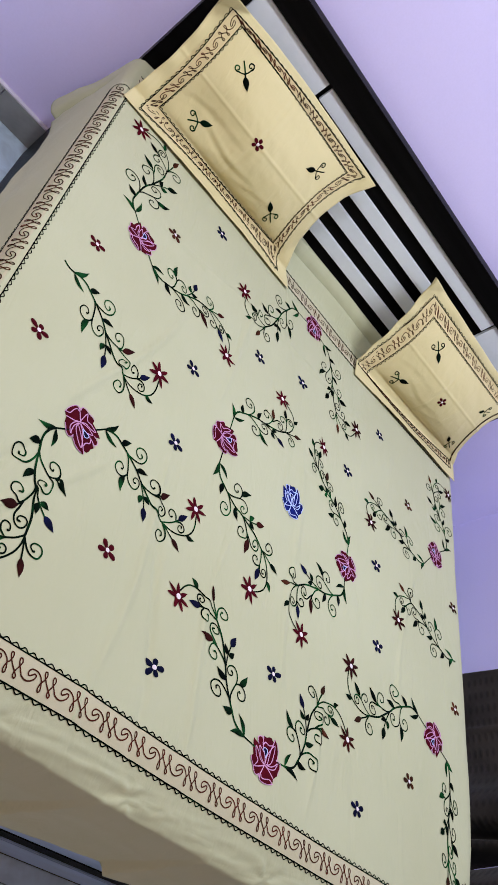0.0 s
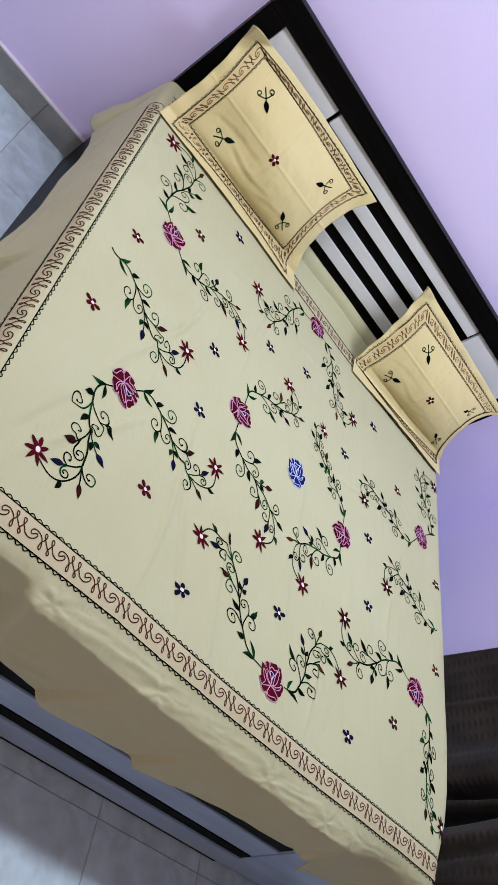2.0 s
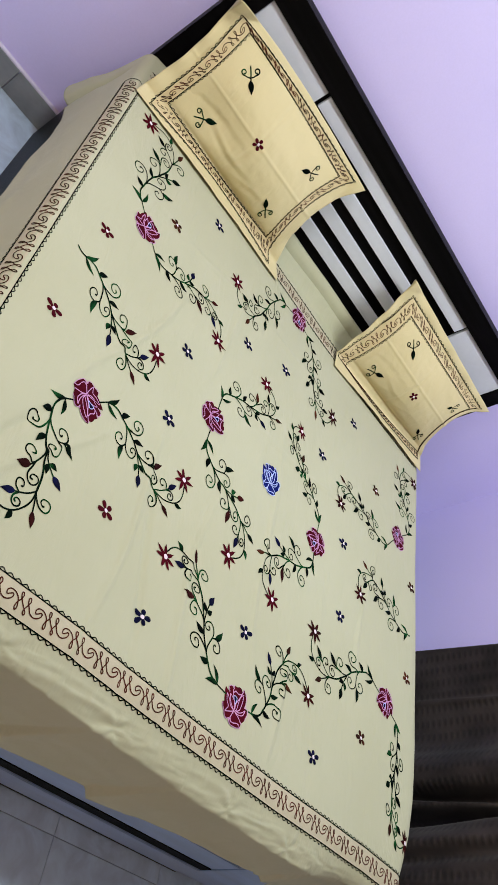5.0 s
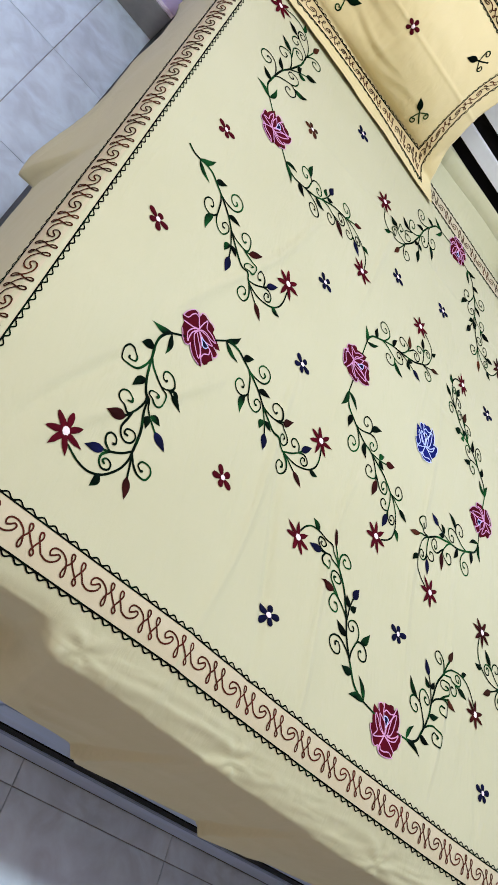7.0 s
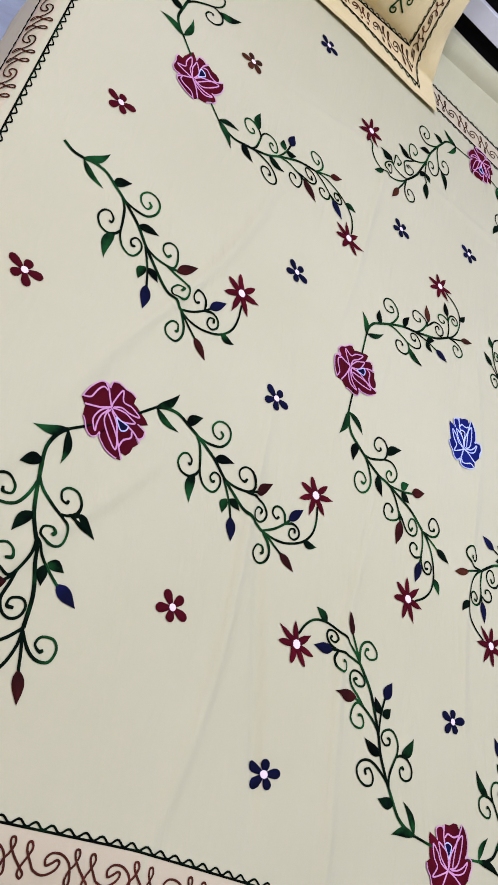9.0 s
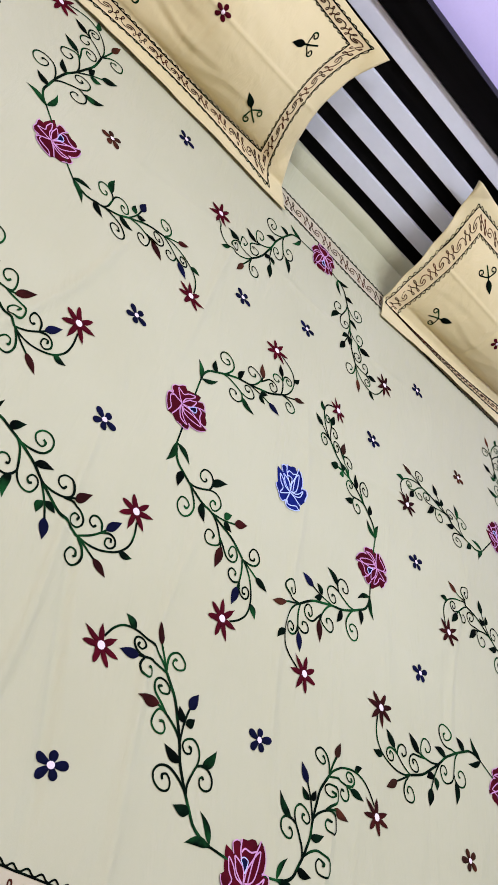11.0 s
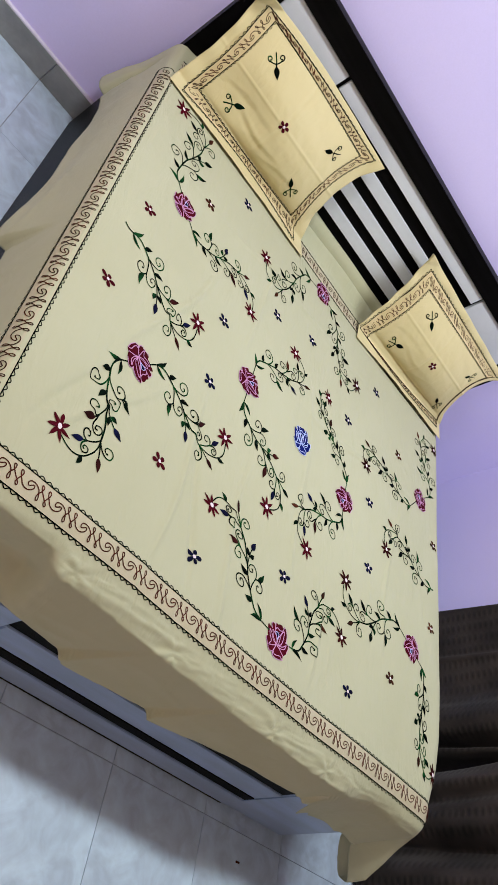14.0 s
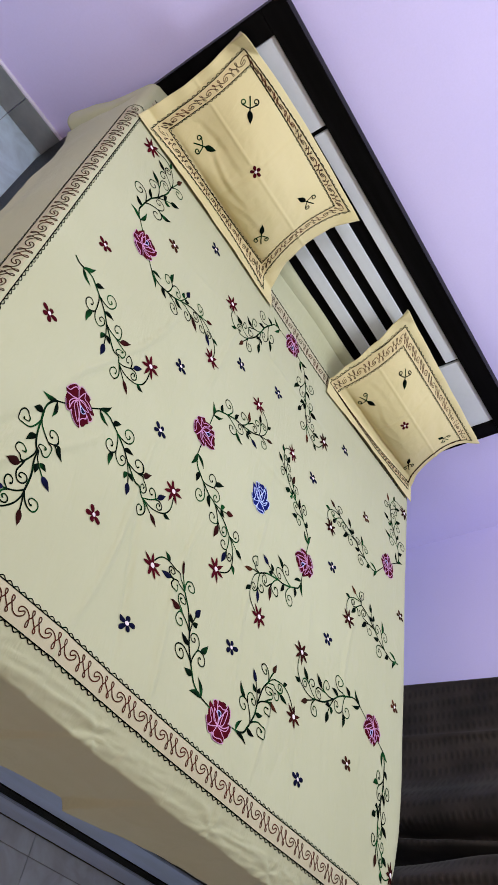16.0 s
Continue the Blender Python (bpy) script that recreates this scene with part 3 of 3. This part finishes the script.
FAR = ("green", "green", "green", "brown")
for row in (((-0.720, 0.414), (-0.799, 0.129), (-0.693, 0.180)), ((-0.617, 0.505), (-0.326, 0.507), (-0.407, 0.416)), ((-0.830, 0.794), (-0.538, 0.757), (-0.627, 0.665)),
            ((-0.661, 1.050), (-0.354, 1.018), (-0.454, 1.111)), ((-0.765, 1.159), (-0.854, 1.470), (-0.731, 1.432), FAR), ((-0.278, 0.846), (-0.109, 1.074), (-0.076, 0.964), ("navy", "brown", "green", "brown")),
            ((-0.290, 0.678), (-0.122, 0.414), (-0.101, 0.541), ("red", "red", "navy", "green")), ((-0.098, 1.506), (-0.345, 1.326), (-0.231, 1.283), FAR),
            ((0.050, 1.497), (0.261, 1.265), (0.145, 1.250), FAR), ((0.255, 0.785), (0.103, 1.054), (0.091, 0.951), ("green", "brown", "green", "green")),
            ((0.246, 0.637), (0.077, 0.401), (0.050, 0.526), ("navy", "red", "navy", "brown")), ((-0.073, 0.090), (-0.320, 0.281), (-0.202, 0.288)),
            ((0.059, 0.080), (0.283, 0.227), (0.157, 0.255), ("navy", "brown", "green", "brown")), ((0.610, 0.426), (0.287, 0.420), (0.379, 0.327), FAR),
            ((0.752, 0.355), (0.802, 0.028), (0.731, 0.099), FAR), ((0.677, 0.982), (0.362, 0.942), (0.423, 1.031), FAR),
            ((0.822, 1.127), (0.866, 1.417), (0.761, 1.350), FAR), ((0.830, 0.705), (0.513, 0.677), (0.592, 0.779), FAR)):
    vine(*row)
for a, b in (((-0.862, 0.800), (-0.829, 0.795)), ((0.845, 0.706), (0.828, 0.705))):
    s = Stitch(sheet_surface)
    s.ribbon([a, ((a[0] + b[0]) / 2, (a[1] + b[1]) / 2 - 0.004), b], 0.005)
    s.done("stem", GREEN, bedsheet)


PETAL = ((0.1, -0.1), (0.35, -0.2), (0.6, -0.28), (0.82, -0.26), (0.95, -0.15), (1.0, 0.0), (0.95, 0.15), (0.82, 0.26), (0.6, 0.28), (0.35, 0.2), (0.1, 0.1))


def small_flower(c, mat, turn, r=0.0222):
    s = Stitch(sheet_surface, 0.0010)
    for i in range(5):
        a = turn + i * 2 * math.pi / 5
        k = 1 + 0.18 * math.sin(2.3 * i + turn * 3)
        d = np.array([math.cos(a), math.sin(a)])
        n = np.array([-d[1], d[0]])
        c0 = np.array(c)
        s.patch([c0 + d * r * f * k + n * r * g for f, g in PETAL])
    ob = s.done("small_flower", mat, bedsheet, "small five-petalled flower")
    s = Stitch(sheet_surface, 0.0022)
    s.patch([(c[0] + 0.005 * math.cos(a), c[1] + 0.005 * math.sin(a)) for a in np.linspace(0, 2 * math.pi, 9, endpoint=False)], 0.0006)
    s.done("flower_centre", WHITE, ob)


for x, y, m, turn in ((-0.814, 0.932, MAROON, 1.54), (-0.84, 0.577, MAROON, 2.67), (-0.523, 0.262, MAROON, 2.2), (-0.447, 0.868, NAVY, 2.3), (-0.432, 0.624, NAVY, 2.41),
                      (-0.343, 0.111, NAVY, 1.51), (-0.007, 0.258, NAVY, 1.53), (-0.03, 1.221, NAVY, 2.61), (-0.23, 1.14, NAVY, 2.32), (-0.489, 1.448, NAVY, 2.41),
                      (-0.633, 1.235, BROWN, 2.0), (0.330, 0.085, NAVY, 1.6), (0.553, 0.226, BROWN, 2.0), (0.583, 1.167, BROWN, 2.3), (0.397, 0.80, NAVY, 1.8),
                      (0.856, 0.909, BROWN, 2.1), (0.41, 0.539, NAVY, 1.7), (0.82, 0.534, BROWN, 2.2), (0.229, 1.053, NAVY, 2.5), (0.401, 1.357, NAVY, 2.2)):
    small_flower((x, y), m, turn)


def rose(c, turn, petal_mat, line_mat, heart_mat, size=1.0, slim=1.0):
    ca, sa = math.cos(turn) * size / 1000, math.sin(turn) * size / 1000

    def run(*pts):
        """Places of the pattern, in millimetres with the bud upwards, on the sheet."""
        return [np.array([c[0] + ca * x * slim - sa * y, c[1] + sa * x * slim + ca * y]) for x, y in pts]

    s = Stitch(sheet_surface, 0.0008)
    rim = run((28, -46), (15, -51), (2, -53), (-10, -52), (-16, -46), (-16, -40), (-25, -45), (-33, -40), (-37, -30), (-43, -22), (-45, -14), (-38, -9), (-40, -3), (-41, 9), (-42, 17), (-41, 24),
              (-31, 20), (-26, 16), (-28, 21), (-30, 29), (-24, 34), (-17, 34), (-13, 30), (-12, 39), (-2, 39), (6, 43), (14, 43), (18, 37), (24, 45), (29, 40), (33, 33), (36, 24), (36, 16),
              (35, 8), (31, 2), (38, 4), (45, 1), (46, -8), (42, -17), (40, -25), (34, -31), (29, -35), (29, -40))
    s.patch(rim, 0.0010)
    ob = s.done("rose", petal_mat, bedsheet, "embroidered rose with outlined petals")
    s = Stitch(sheet_surface, 0.0021)
    wire = 0.0024 * size
    # edging of the outer petals
    for a, b in ((0, 5), (5, 10), (17, 22), (29, 34), (34, 39)):
        s.ribbon(rim[a:b + 1], wire * 0.75)
    # petals folded round the hub
    s.ribbon(run((-3, -18), (-8, -29), (-13, -40), (-14, -49)), wire)
    s.ribbon(run((26, -46), (16, -41), (2, -45), (-8, -45), (-11, -39)), wire * 0.9)
    s.ribbon(run((-3, -18), (13, -25), (30, -37)), wire)
    s.ribbon(run((-3, -18), (13, -21), (28, -17), (34, -9), (36, -2), (28, -9), (17, -15), (3, -17)), wire * 0.9)
    s.ribbon(run((0, -16), (11, -13), (18, -5), (23, 13), (24, 30), (15, 22), (11, 12), (8, -2), (6, -13)), wire * 0.9)
    s.ribbon(run((-3, -18), (-11, -23), (-32, -30), (-24, -17), (-31, -6), (-34, 10), (-24, 1), (-17, -11), (-6, -17)), wire * 0.9)
    s.ribbon(run((-2, -17), (-3, -6), (-6, 3), (-13, 9), (-23, 14), (-21, 6), (-18, -3), (-11, -11), (-4, -17)), wire * 0.9)
    s.ribbon(run((-11, 13), (-14, 24), (-14, 38)), wire)
    s.ribbon(run((17, 29), (6, 25), (-6, 27), (-12, 21)), wire)
    s.ribbon(run((-1, -14), (2, 2), (12, 18), (18, 31), (23, 44)), wire)
    s.done("petal_outline", line_mat, ob, "pale outline stitching")
    s = Stitch(sheet_surface, 0.0022)
    s.ribbon(run((-2, -4), (-8, 7), (-11, 13), (-5, 16), (2, 13), (1, 5), (-2, -4)), wire * 0.75)
    s.done("bud_outline", PALE, ob, "pale blue outline stitching")
    s = Stitch(sheet_surface, 0.0020)
    s.patch(run((-3, 0), (-8, 7), (-10, 12), (-4, 15), (1, 12), (1, 5)), 0.0005)
    s.done("rose_heart", heart_mat, ob)


for x, y, a in ROSES:
    rose((x, y), a, MAROON, PINK, NAVY)
rose((-0.012, 0.763), 0.12, ROYAL, PALE, NAVY, 1.08, 0.86)


# ---- embroidered borders ----
def border(path_point, length, width, surface, parent, scroll_mat, cord_mat, band_mat, repeat=0.068, cord=0.0032, thickness=0.0026):
    """A band along a path: path_point(s, w) gives the place s along it and w across it from the inner cord."""
    n = max(2, int(length / 0.01))
    band = Stitch(surface, 0.0004)
    base = 0
    for i in range(n + 1):
        s0 = length * i / n
        band.uv += [np.array(path_point(s0, width * k / 4)) for k in range(5)]
        band.h += [0] * 5
        if i:
            for k in range(4):
                a = 5 * i + k
                band.faces.append((a - 5, a - 4, a + 1, a))
    strip = band.done("border_band", band_mat, parent, "pinkish border band with scroll embroidery")
    for w0, sign in ((0, -1), (width, 1)):
        st = Stitch(surface, 0.0010)
        k = max(2, int(length / 0.008))
        st.ribbon([path_point(length * i / k, w0) for i in range(k + 1)], cord * 0.85, bezier=False)
        m = int(length / 0.0186)
        wav = []
        for i in range(m * 8 + 1):
            t = i / 8
            wav.append(path_point(length * i / (m * 8), w0 + sign * (0.0036 + 0.0027 * math.sin(2 * math.pi * t + 0.3 * math.sin(0.13 * i)))))
        st.ribbon(wav, cord * 0.8, bezier=False)
        st.done("border_cord", cord_mat, strip, "dark green scalloped cord stitching")
    st = Stitch(surface, 0.0012)
    pieces = int(length / repeat)
    step = length / pieces
    for i in range(pieces):
        o = i * step

        def q(a, b):
            return path_point(min(length, max(0, o + (a + 0.25) * step)), width * (0.5 + b * 0.41))

        # a bowl turning back in an S, then two slanting pairs of loops
        pts = [q(-0.25, 0.29), q(-0.13, 0.42), q(-0.02, 0.36), q(0.08, 0.12), q(0.11, -0.16), q(0.06, -0.25), q(-0.01, -0.08), q(-0.08, 0.02), q(-0.11, -0.22), q(-0.04, -0.47),
               q(0.11, -0.49), q(0.25, -0.22), q(0.32, 0.22), q(0.345, 0.56), q(0.31, 0.70), q(0.27, 0.48), q(0.29, 0.08), q(0.35, -0.21), q(0.385, -0.57), q(0.36, -0.79),
               q(0.31, -0.75), q(0.33, -0.48), q(0.43, -0.09), q(0.55, 0.26), q(0.63, 0.50), q(0.61, 0.69), q(0.55, 0.51), q(0.57, 0.17), q(0.62, -0.17), q(0.655, -0.52),
               q(0.62, -0.74), q(0.57, -0.68), q(0.59, -0.37), q(0.68, 0.01), q(0.75, 0.29)]
        st.ribbon(pts, thickness)
    st.done("border_scroll", scroll_mat, strip, "scroll of hooked curls and loops")


border(lambda s, w: (-0.9588 + s, foot_line(-0.9588 + s) - w), 1.8408, 0.055, sheet_surface, bedsheet, RED, DARK, BAND, 0.07079, 0.0029, 0.0024)
border(lambda s, w: (-0.935 - w, 1.565 - s), 1.54, 0.056, sheet_surface, bedsheet, BROWN, DARK, BAND, 0.0735, 0.0029, 0.0024)
cap = Stitch(sheet_surface, 0.0012)
cap.ribbon([(-0.938, 1.567), (-0.952, 1.576), (-0.98, 1.576), (-0.994, 1.567)], 0.0030)
cap.done("border_cord", DARK, bedsheet, "dark green cord closing the side border")
border(lambda s, w: (0.87 - s, 1.517 + 0.055 * s + w), 1.80, 0.062, sheet_surface, bedsheet, BROWN, DARK, BAND, 0.0735)


# ---- pillows ----
def pillow_surface(edge, base, top, dent, bulge, pull, crown, back=False):
    """Front or back of a pillow that leans on the headboard: edge and base are the ends of its lower flange and of its body on the sheet, top the upper corners."""
    f0, f1, b0, b1 = (np.array((x, y, float(top_height(x, y)) + lift)) for (x, y), lift in zip((*edge, *base), (0.006, 0.006, 0.012, 0.012)))
    t0, t1 = np.array(top[0]), np.array(top[1])
    nrm = np.cross(b1 - b0 + t1 - t0, t0 - b0 + t1 - b1)
    nrm /= np.linalg.norm(nrm)
    hem = 0.045

    def surface(a, b):
        a, b = np.asarray(a, float)[..., None], np.asarray(b, float)[..., None]
        ar, up, flat = a / 0.74, np.clip((b - hem) / (0.47 - hem), 0, 1), np.clip(b / hem, 0, 1)
        # the ends pull in between the corners, the upper edge sags
        bow = np.sin(math.pi * up)
        ar = ar - pull * bow ** 0.9 * smooth01((ar - 0.6) / 0.4) + 0.022 * bow * smooth01((0.2 - ar) / 0.2)
        up = up + crown * np.sin(math.pi * np.clip(ar, 0, 1) ** 0.7) * smooth01((up - 0.7) / 0.3)
        foot = b0 + (b1 - b0) * ar
        p = np.where(b >= hem, foot + (t0 + (t1 - t0) * ar - foot) * up, f0 + (f1 - f0) * ar + (foot - f0 - (f1 - f0) * ar) * flat)
        p = p + np.array((0, 0.012, 0)) * np.sin(math.pi * np.clip(ar, 0, 1)) * (1 - flat)
        fa, fb = np.clip((ar - 0.065) / 0.87, 0, 1), np.clip((b - hem - 0.03) / 0.345, 0, 1)
        puff = np.sin(math.pi * fa).clip(0) ** 0.55 * np.sin(math.pi * fb ** 0.85).clip(0) ** 0.75
        rim = 1 - np.minimum(1, 8 * np.minimum(np.minimum(ar, 1 - ar), 1 - up))
        wave = 0.005 * np.clip(rim, 0, 1) * flat * (np.sin(9 * ar * math.pi + 0.7) + np.sin(7 * up * math.pi))
        ruck = 0.004 * (1 - flat) * (value_noise(a[..., 0] * 26, b[..., 0] * 20, 5)[..., None])
        if back:
            return p - nrm * (0.045 * puff + 0.003) + nrm * wave + np.array((0, 0, 1)) * ruck
        h = bulge * puff - 0.045 * dent * puff * np.exp(-((ar - 0.24) / 0.2) ** 2 - ((up - 0.24) / 0.22) ** 2)
        crease = crumple(ar[..., 0] * 4 + up[..., 0], up[..., 0] * 3, 21)[..., None] - 0.5
        h = h + (0.007 + 0.009 * dent * np.exp(-((ar - 0.3) / 0.2) ** 2 - ((up - 0.25) / 0.25) ** 2)) * puff * crease
        # fold marks of the pressed case
        h = h - 0.003 * np.exp(-((ar - 0.47) / 0.007) ** 2) + 0.003 * np.exp(-((up - 0.47) / 0.011) ** 2)
        # pressed folds running in from the dented side
        for a0, u0, slant, reach, depth in ((0.22, 0.30, 0.25, 0.22, 0.0025), (0.42, 0.20, -0.1, 0.14, 0.005), (0.60, 0.14, 0.5, 0.14, 0.003)):
            line = (up - u0) - slant * (ar - a0) + 0.02 * np.sin(18 * ar)
            near = np.exp(-((ar - a0) / reach) ** 2) * puff
            h = h - (0.3 + 0.7 * dent) * depth * near * (np.exp(-(line / 0.024) ** 2) - 0.7 * np.exp(-((line - 0.045) / 0.022) ** 2))
        # a corner of the hem is folded forward
        h = h + 0.14 * dent * np.clip(0.5 - ar / 0.20 - (1 - up) / 0.26, 0, 1)
        return p + nrm * (h + wave) + np.array((0, 0, 1)) * ruck

    return surface


def pillow(edge, base, top, dent, bulge, pull, crown, inner, outer, sprigs, centre, belly, label):
    front, rear = pillow_surface(edge, base, top, dent, bulge, pull, crown), pillow_surface(edge, base, top, dent, bulge, pull, crown, True)
    na, nb = 131, 91
    a2, b2 = np.meshgrid(np.linspace(0, 0.74, na), np.linspace(0, 0.47, nb))
    p1, p2 = front(a2.ravel(), b2.ravel()), rear(a2.ravel(), b2.ravel())
    f1 = grid_faces(nb, na)
    n = na * nb
    f2 = [tuple(n + i for i in reversed(f)) for f in f1]
    rim = [j for j in range(na)] + [i * na + na - 1 for i in range(1, nb)] + [(nb - 1) * na + j for j in range(na - 2, -1, -1)] + [i * na for i in range(nb - 2, 0, -1)]
    f3 = [(rim[k], rim[k - 1], n + rim[k - 1], n + rim[k]) for k in range(len(rim))]
    ob = tagged(mesh_object("pillow", np.concatenate([p1, p2]), f1 + f2 + f3, PILLOW, smooth=True), label, "pillow", group="pillows on the bed")
    w0 = 0.043
    for k in range(4):
        i0, i1, o0, o1 = (np.array(q) for q in (inner[k], inner[(k + 1) % 4], outer[k], outer[(k + 1) % 4]))
        ln = np.linalg.norm(i1 - i0)

        def along(s, w, k=k, i0=i0, i1=i1, o0=o0, o1=o1, ln=ln):
            a, b = i0 + (i1 - i0) * s / ln, o0 + (o1 - o0) * s / ln
            return a + (b - a) * w / w0 - np.array((0, (belly[0] + (belly[1] - belly[0]) * w / w0) * math.sin(math.pi * s / ln) if k == 0 else 0))

        border(along, ln, w0, front, ob, BROWN, DARK, PILLOW_BAND, 0.062, 0.0030, 0.0024)
    # centre flower and four sprigs
    mid = np.array(centre)
    s = Stitch(front, 0.001)
    for i in range(5):
        a = 0.3 + i * 2 * math.pi / 5
        d = np.array([math.cos(a), math.sin(a)])
        n = np.array([-d[1], d[0]])
        s.patch([mid + (d * f + n * g) * 0.021 for f, g in PETAL])
    fl = s.done("small_flower", MAROON, ob, "small maroon flower")
    s = Stitch(front, 0.0024)
    s.patch([(mid[0] + 0.005 * math.cos(a), mid[1] + 0.005 * math.sin(a)) for a in np.linspace(0, 2 * math.pi, 9, endpoint=False)], 0.0006)
    s.done("flower_centre", WHITE, fl)
    for place in sprigs:
        o = np.array(place)
        ang = math.atan2(*((mid - o) * (0.8, 1.0))[::-1])
        ca, sa = math.cos(ang), math.sin(ang)

        def at(x, y):
            return o + np.array((ca * x - sa * y, sa * x + ca * y))

        s = Stitch(front, 0.001)
        s.ribbon([at(-0.040, 0), at(-0.02, 0.001), at(0.006, 0)], 0.0046)
        s.ribbon(curl(at(-0.006, 0), at(-0.014, 0.021), at(-0.0225, 0.0205), 0.0092, 1, 1.1), 0.0042, True, bezier=False)
        s.ribbon(curl(at(-0.006, 0), at(-0.014, -0.021), at(-0.0225, -0.0205), 0.0092, -1, 1.1), 0.0042, True, bezier=False)
        sprig = s.done("sprig", GREEN, ob, "green curled sprig with a dark bud")
        s = Stitch(front, 0.0012)
        s.leaf(at(0.0, 0), at(0.042, 0), 0.02, 0)
        s.done("bud", DARK, sprig)
    return ob


pillow(((-0.945, 1.505), (-0.175, 1.542)), ((-0.935, 1.575), (-0.203, 1.618)), ((-0.945, 1.715, 0.881), (-0.232, 1.735, 0.8985)), 1.0, 0.06, 0.085, 0.05,
       ((0.085, 0.065), (0.647, 0.07), (0.657, 0.417), (0.092, 0.427)), ((0.052, 0.015), (0.68, 0.018), (0.693, 0.45), (0.043, 0.44)),
       ((0.193, 0.348), (0.195, 0.14), (0.562, 0.34), (0.55, 0.135)), (0.35, 0.245), (0.004, -0.022), "plump yellow cotton pillow with scroll border and a dented corner")
pillow(((0.227, 1.511), (0.909, 1.514)), ((0.225, 1.588), (0.905, 1.597)), ((0.165, 1.735, 0.886), (0.89, 1.71, 0.868)), 0.3, 0.065, 0.14, 0.0,
       ((0.072, 0.035), (0.703, 0.05), (0.713, 0.395), (0.1, 0.38)), ((0.013, 0.037), (0.708, 0.028), (0.72, 0.438), (0.048, 0.427)),
       ((0.21, 0.312), (0.19, 0.122), (0.645, 0.32), (0.63, 0.11)), (0.38, 0.2), (0.012, 0.014), "yellow cotton pillow with scroll border, leaning at the curtain side")


# ---- curtain ----
def build_curtain():
    ys, zs = np.linspace(1.055, -1.52, 330), np.linspace(0.015, 2.35, 60)
    yy, zz = np.meshgrid(ys, zs)
    s = 1.055 - yy
    drop = 1 - zz / 2.35
    x = 1.49 - 0.14 * smooth01((s - 0.4) / 0.7) * (0.4 + 0.6 * drop)
    bend = 3.2 * value_noise(s * 2.2, zz * 0.7, 8) + 1.6 * value_noise(s * 5, zz * 1.5, 12) + 0.9 * drop
    fold = np.abs(np.sin(9 * s + bend)) ** 0.75
    x = x - 0.115 * fold * smooth01((s - 0.34) / 0.25) - 0.012 * np.exp(-((s - 0.22 - 0.03 * drop) / 0.012) ** 2)
    x = x + 0.012 * np.sin(41 * s + 9 * value_noise(s * 4, zz, 9)) * smooth01((s - 0.5) / 0.4) + 0.05 * (crumple(s * 3.2 + zz * 0.9, zz * 1.6, 31) - 0.5) * smooth01((s - 0.1) / 0.4)
    # two deep folds close together, and a long crease near the free edge
    for s0, lean, wide, deep in ((0.66, 0.05, 0.018, 0.085), (0.735, -0.02, 0.022, 0.11), (0.90, -0.06, 0.03, 0.05)):
        x = x + deep * np.exp(-((s - s0 - lean * (zz - 0.4)) / wide) ** 2) * smooth01((1.25 - zz) / 0.5)
    yy = yy - 0.085 * np.clip(zz, 0, 1.2) * smooth01(1 - s)
    ob = mesh_object("curtain", np.stack([x.ravel(), yy.ravel(), zz.ravel()], -1), grid_faces(len(zs), len(ys)), CURTAIN, smooth=True)
    sol = ob.modifiers.new("thickness", "SOLIDIFY")
    sol.thickness = 0.003
    return tagged(ob, "charcoal curtain hanging to the floor in soft folds", "curtain")


build_curtain()
part_scrap = part("scrap", box(0.585, 0.603, -0.263, -0.257, 0.001, 0.004, 0.001, 1), BROWN, None)
tagged(part_scrap, "tiny dark scrap lying on the floor tiles", "scrap")

# ---- floor tiles and skirting, piece by piece ----
TX, TY = 0.392, 0.40


def tile_mesh(name, dx, dy, dz, bevel, mat):
    bm = box(-dx / 2, dx / 2, -dy / 2, dy / 2, -dz, 0, 0)
    bmesh.ops.bevel(bm, geom=[e for e in bm.edges if all(v.co.z > -1e-4 for v in e.verts)], offset=bevel, segments=1, affect="EDGES")
    me = bpy.data.meshes.new(name)
    bm.to_mesh(me)
    bm.free()
    me.materials.append(mat)
    return me


whole = tile_mesh("tile", TX - 0.0016, TY - 0.0016, 0.006, 0.0008, TILE)
for i in range(-3, 7):
    for j in range(-8, 1):
        t = new("tile", whole)
        t.location = (-1.155 + TX * (i + 0.5), 1.42 + TY * (j + 0.5), random.uniform(-0.0003, 0.0003))
        t.parent = floor
skirt = tagged(part("baseboard", box(WALL_W, WALL_E, WALL_N - 0.018, WALL_N, 0.098, 0.104, 0.001, 1), EDGE, None),
               "grey tile skirting with a pale painted ledge", "baseboard", kind="structure")
piece = tile_mesh("skirting_tile", TX - 0.002, 0.098, 0.018, 0.001, SKIRT)
for i in range(-4, 7):
    t = new("skirting_tile", piece)
    t.matrix_world = pose(-1.155 + TX * (i + 0.5), WALL_N - 0.02, 0.049, 90, 0, 0)
    t.parent = skirt
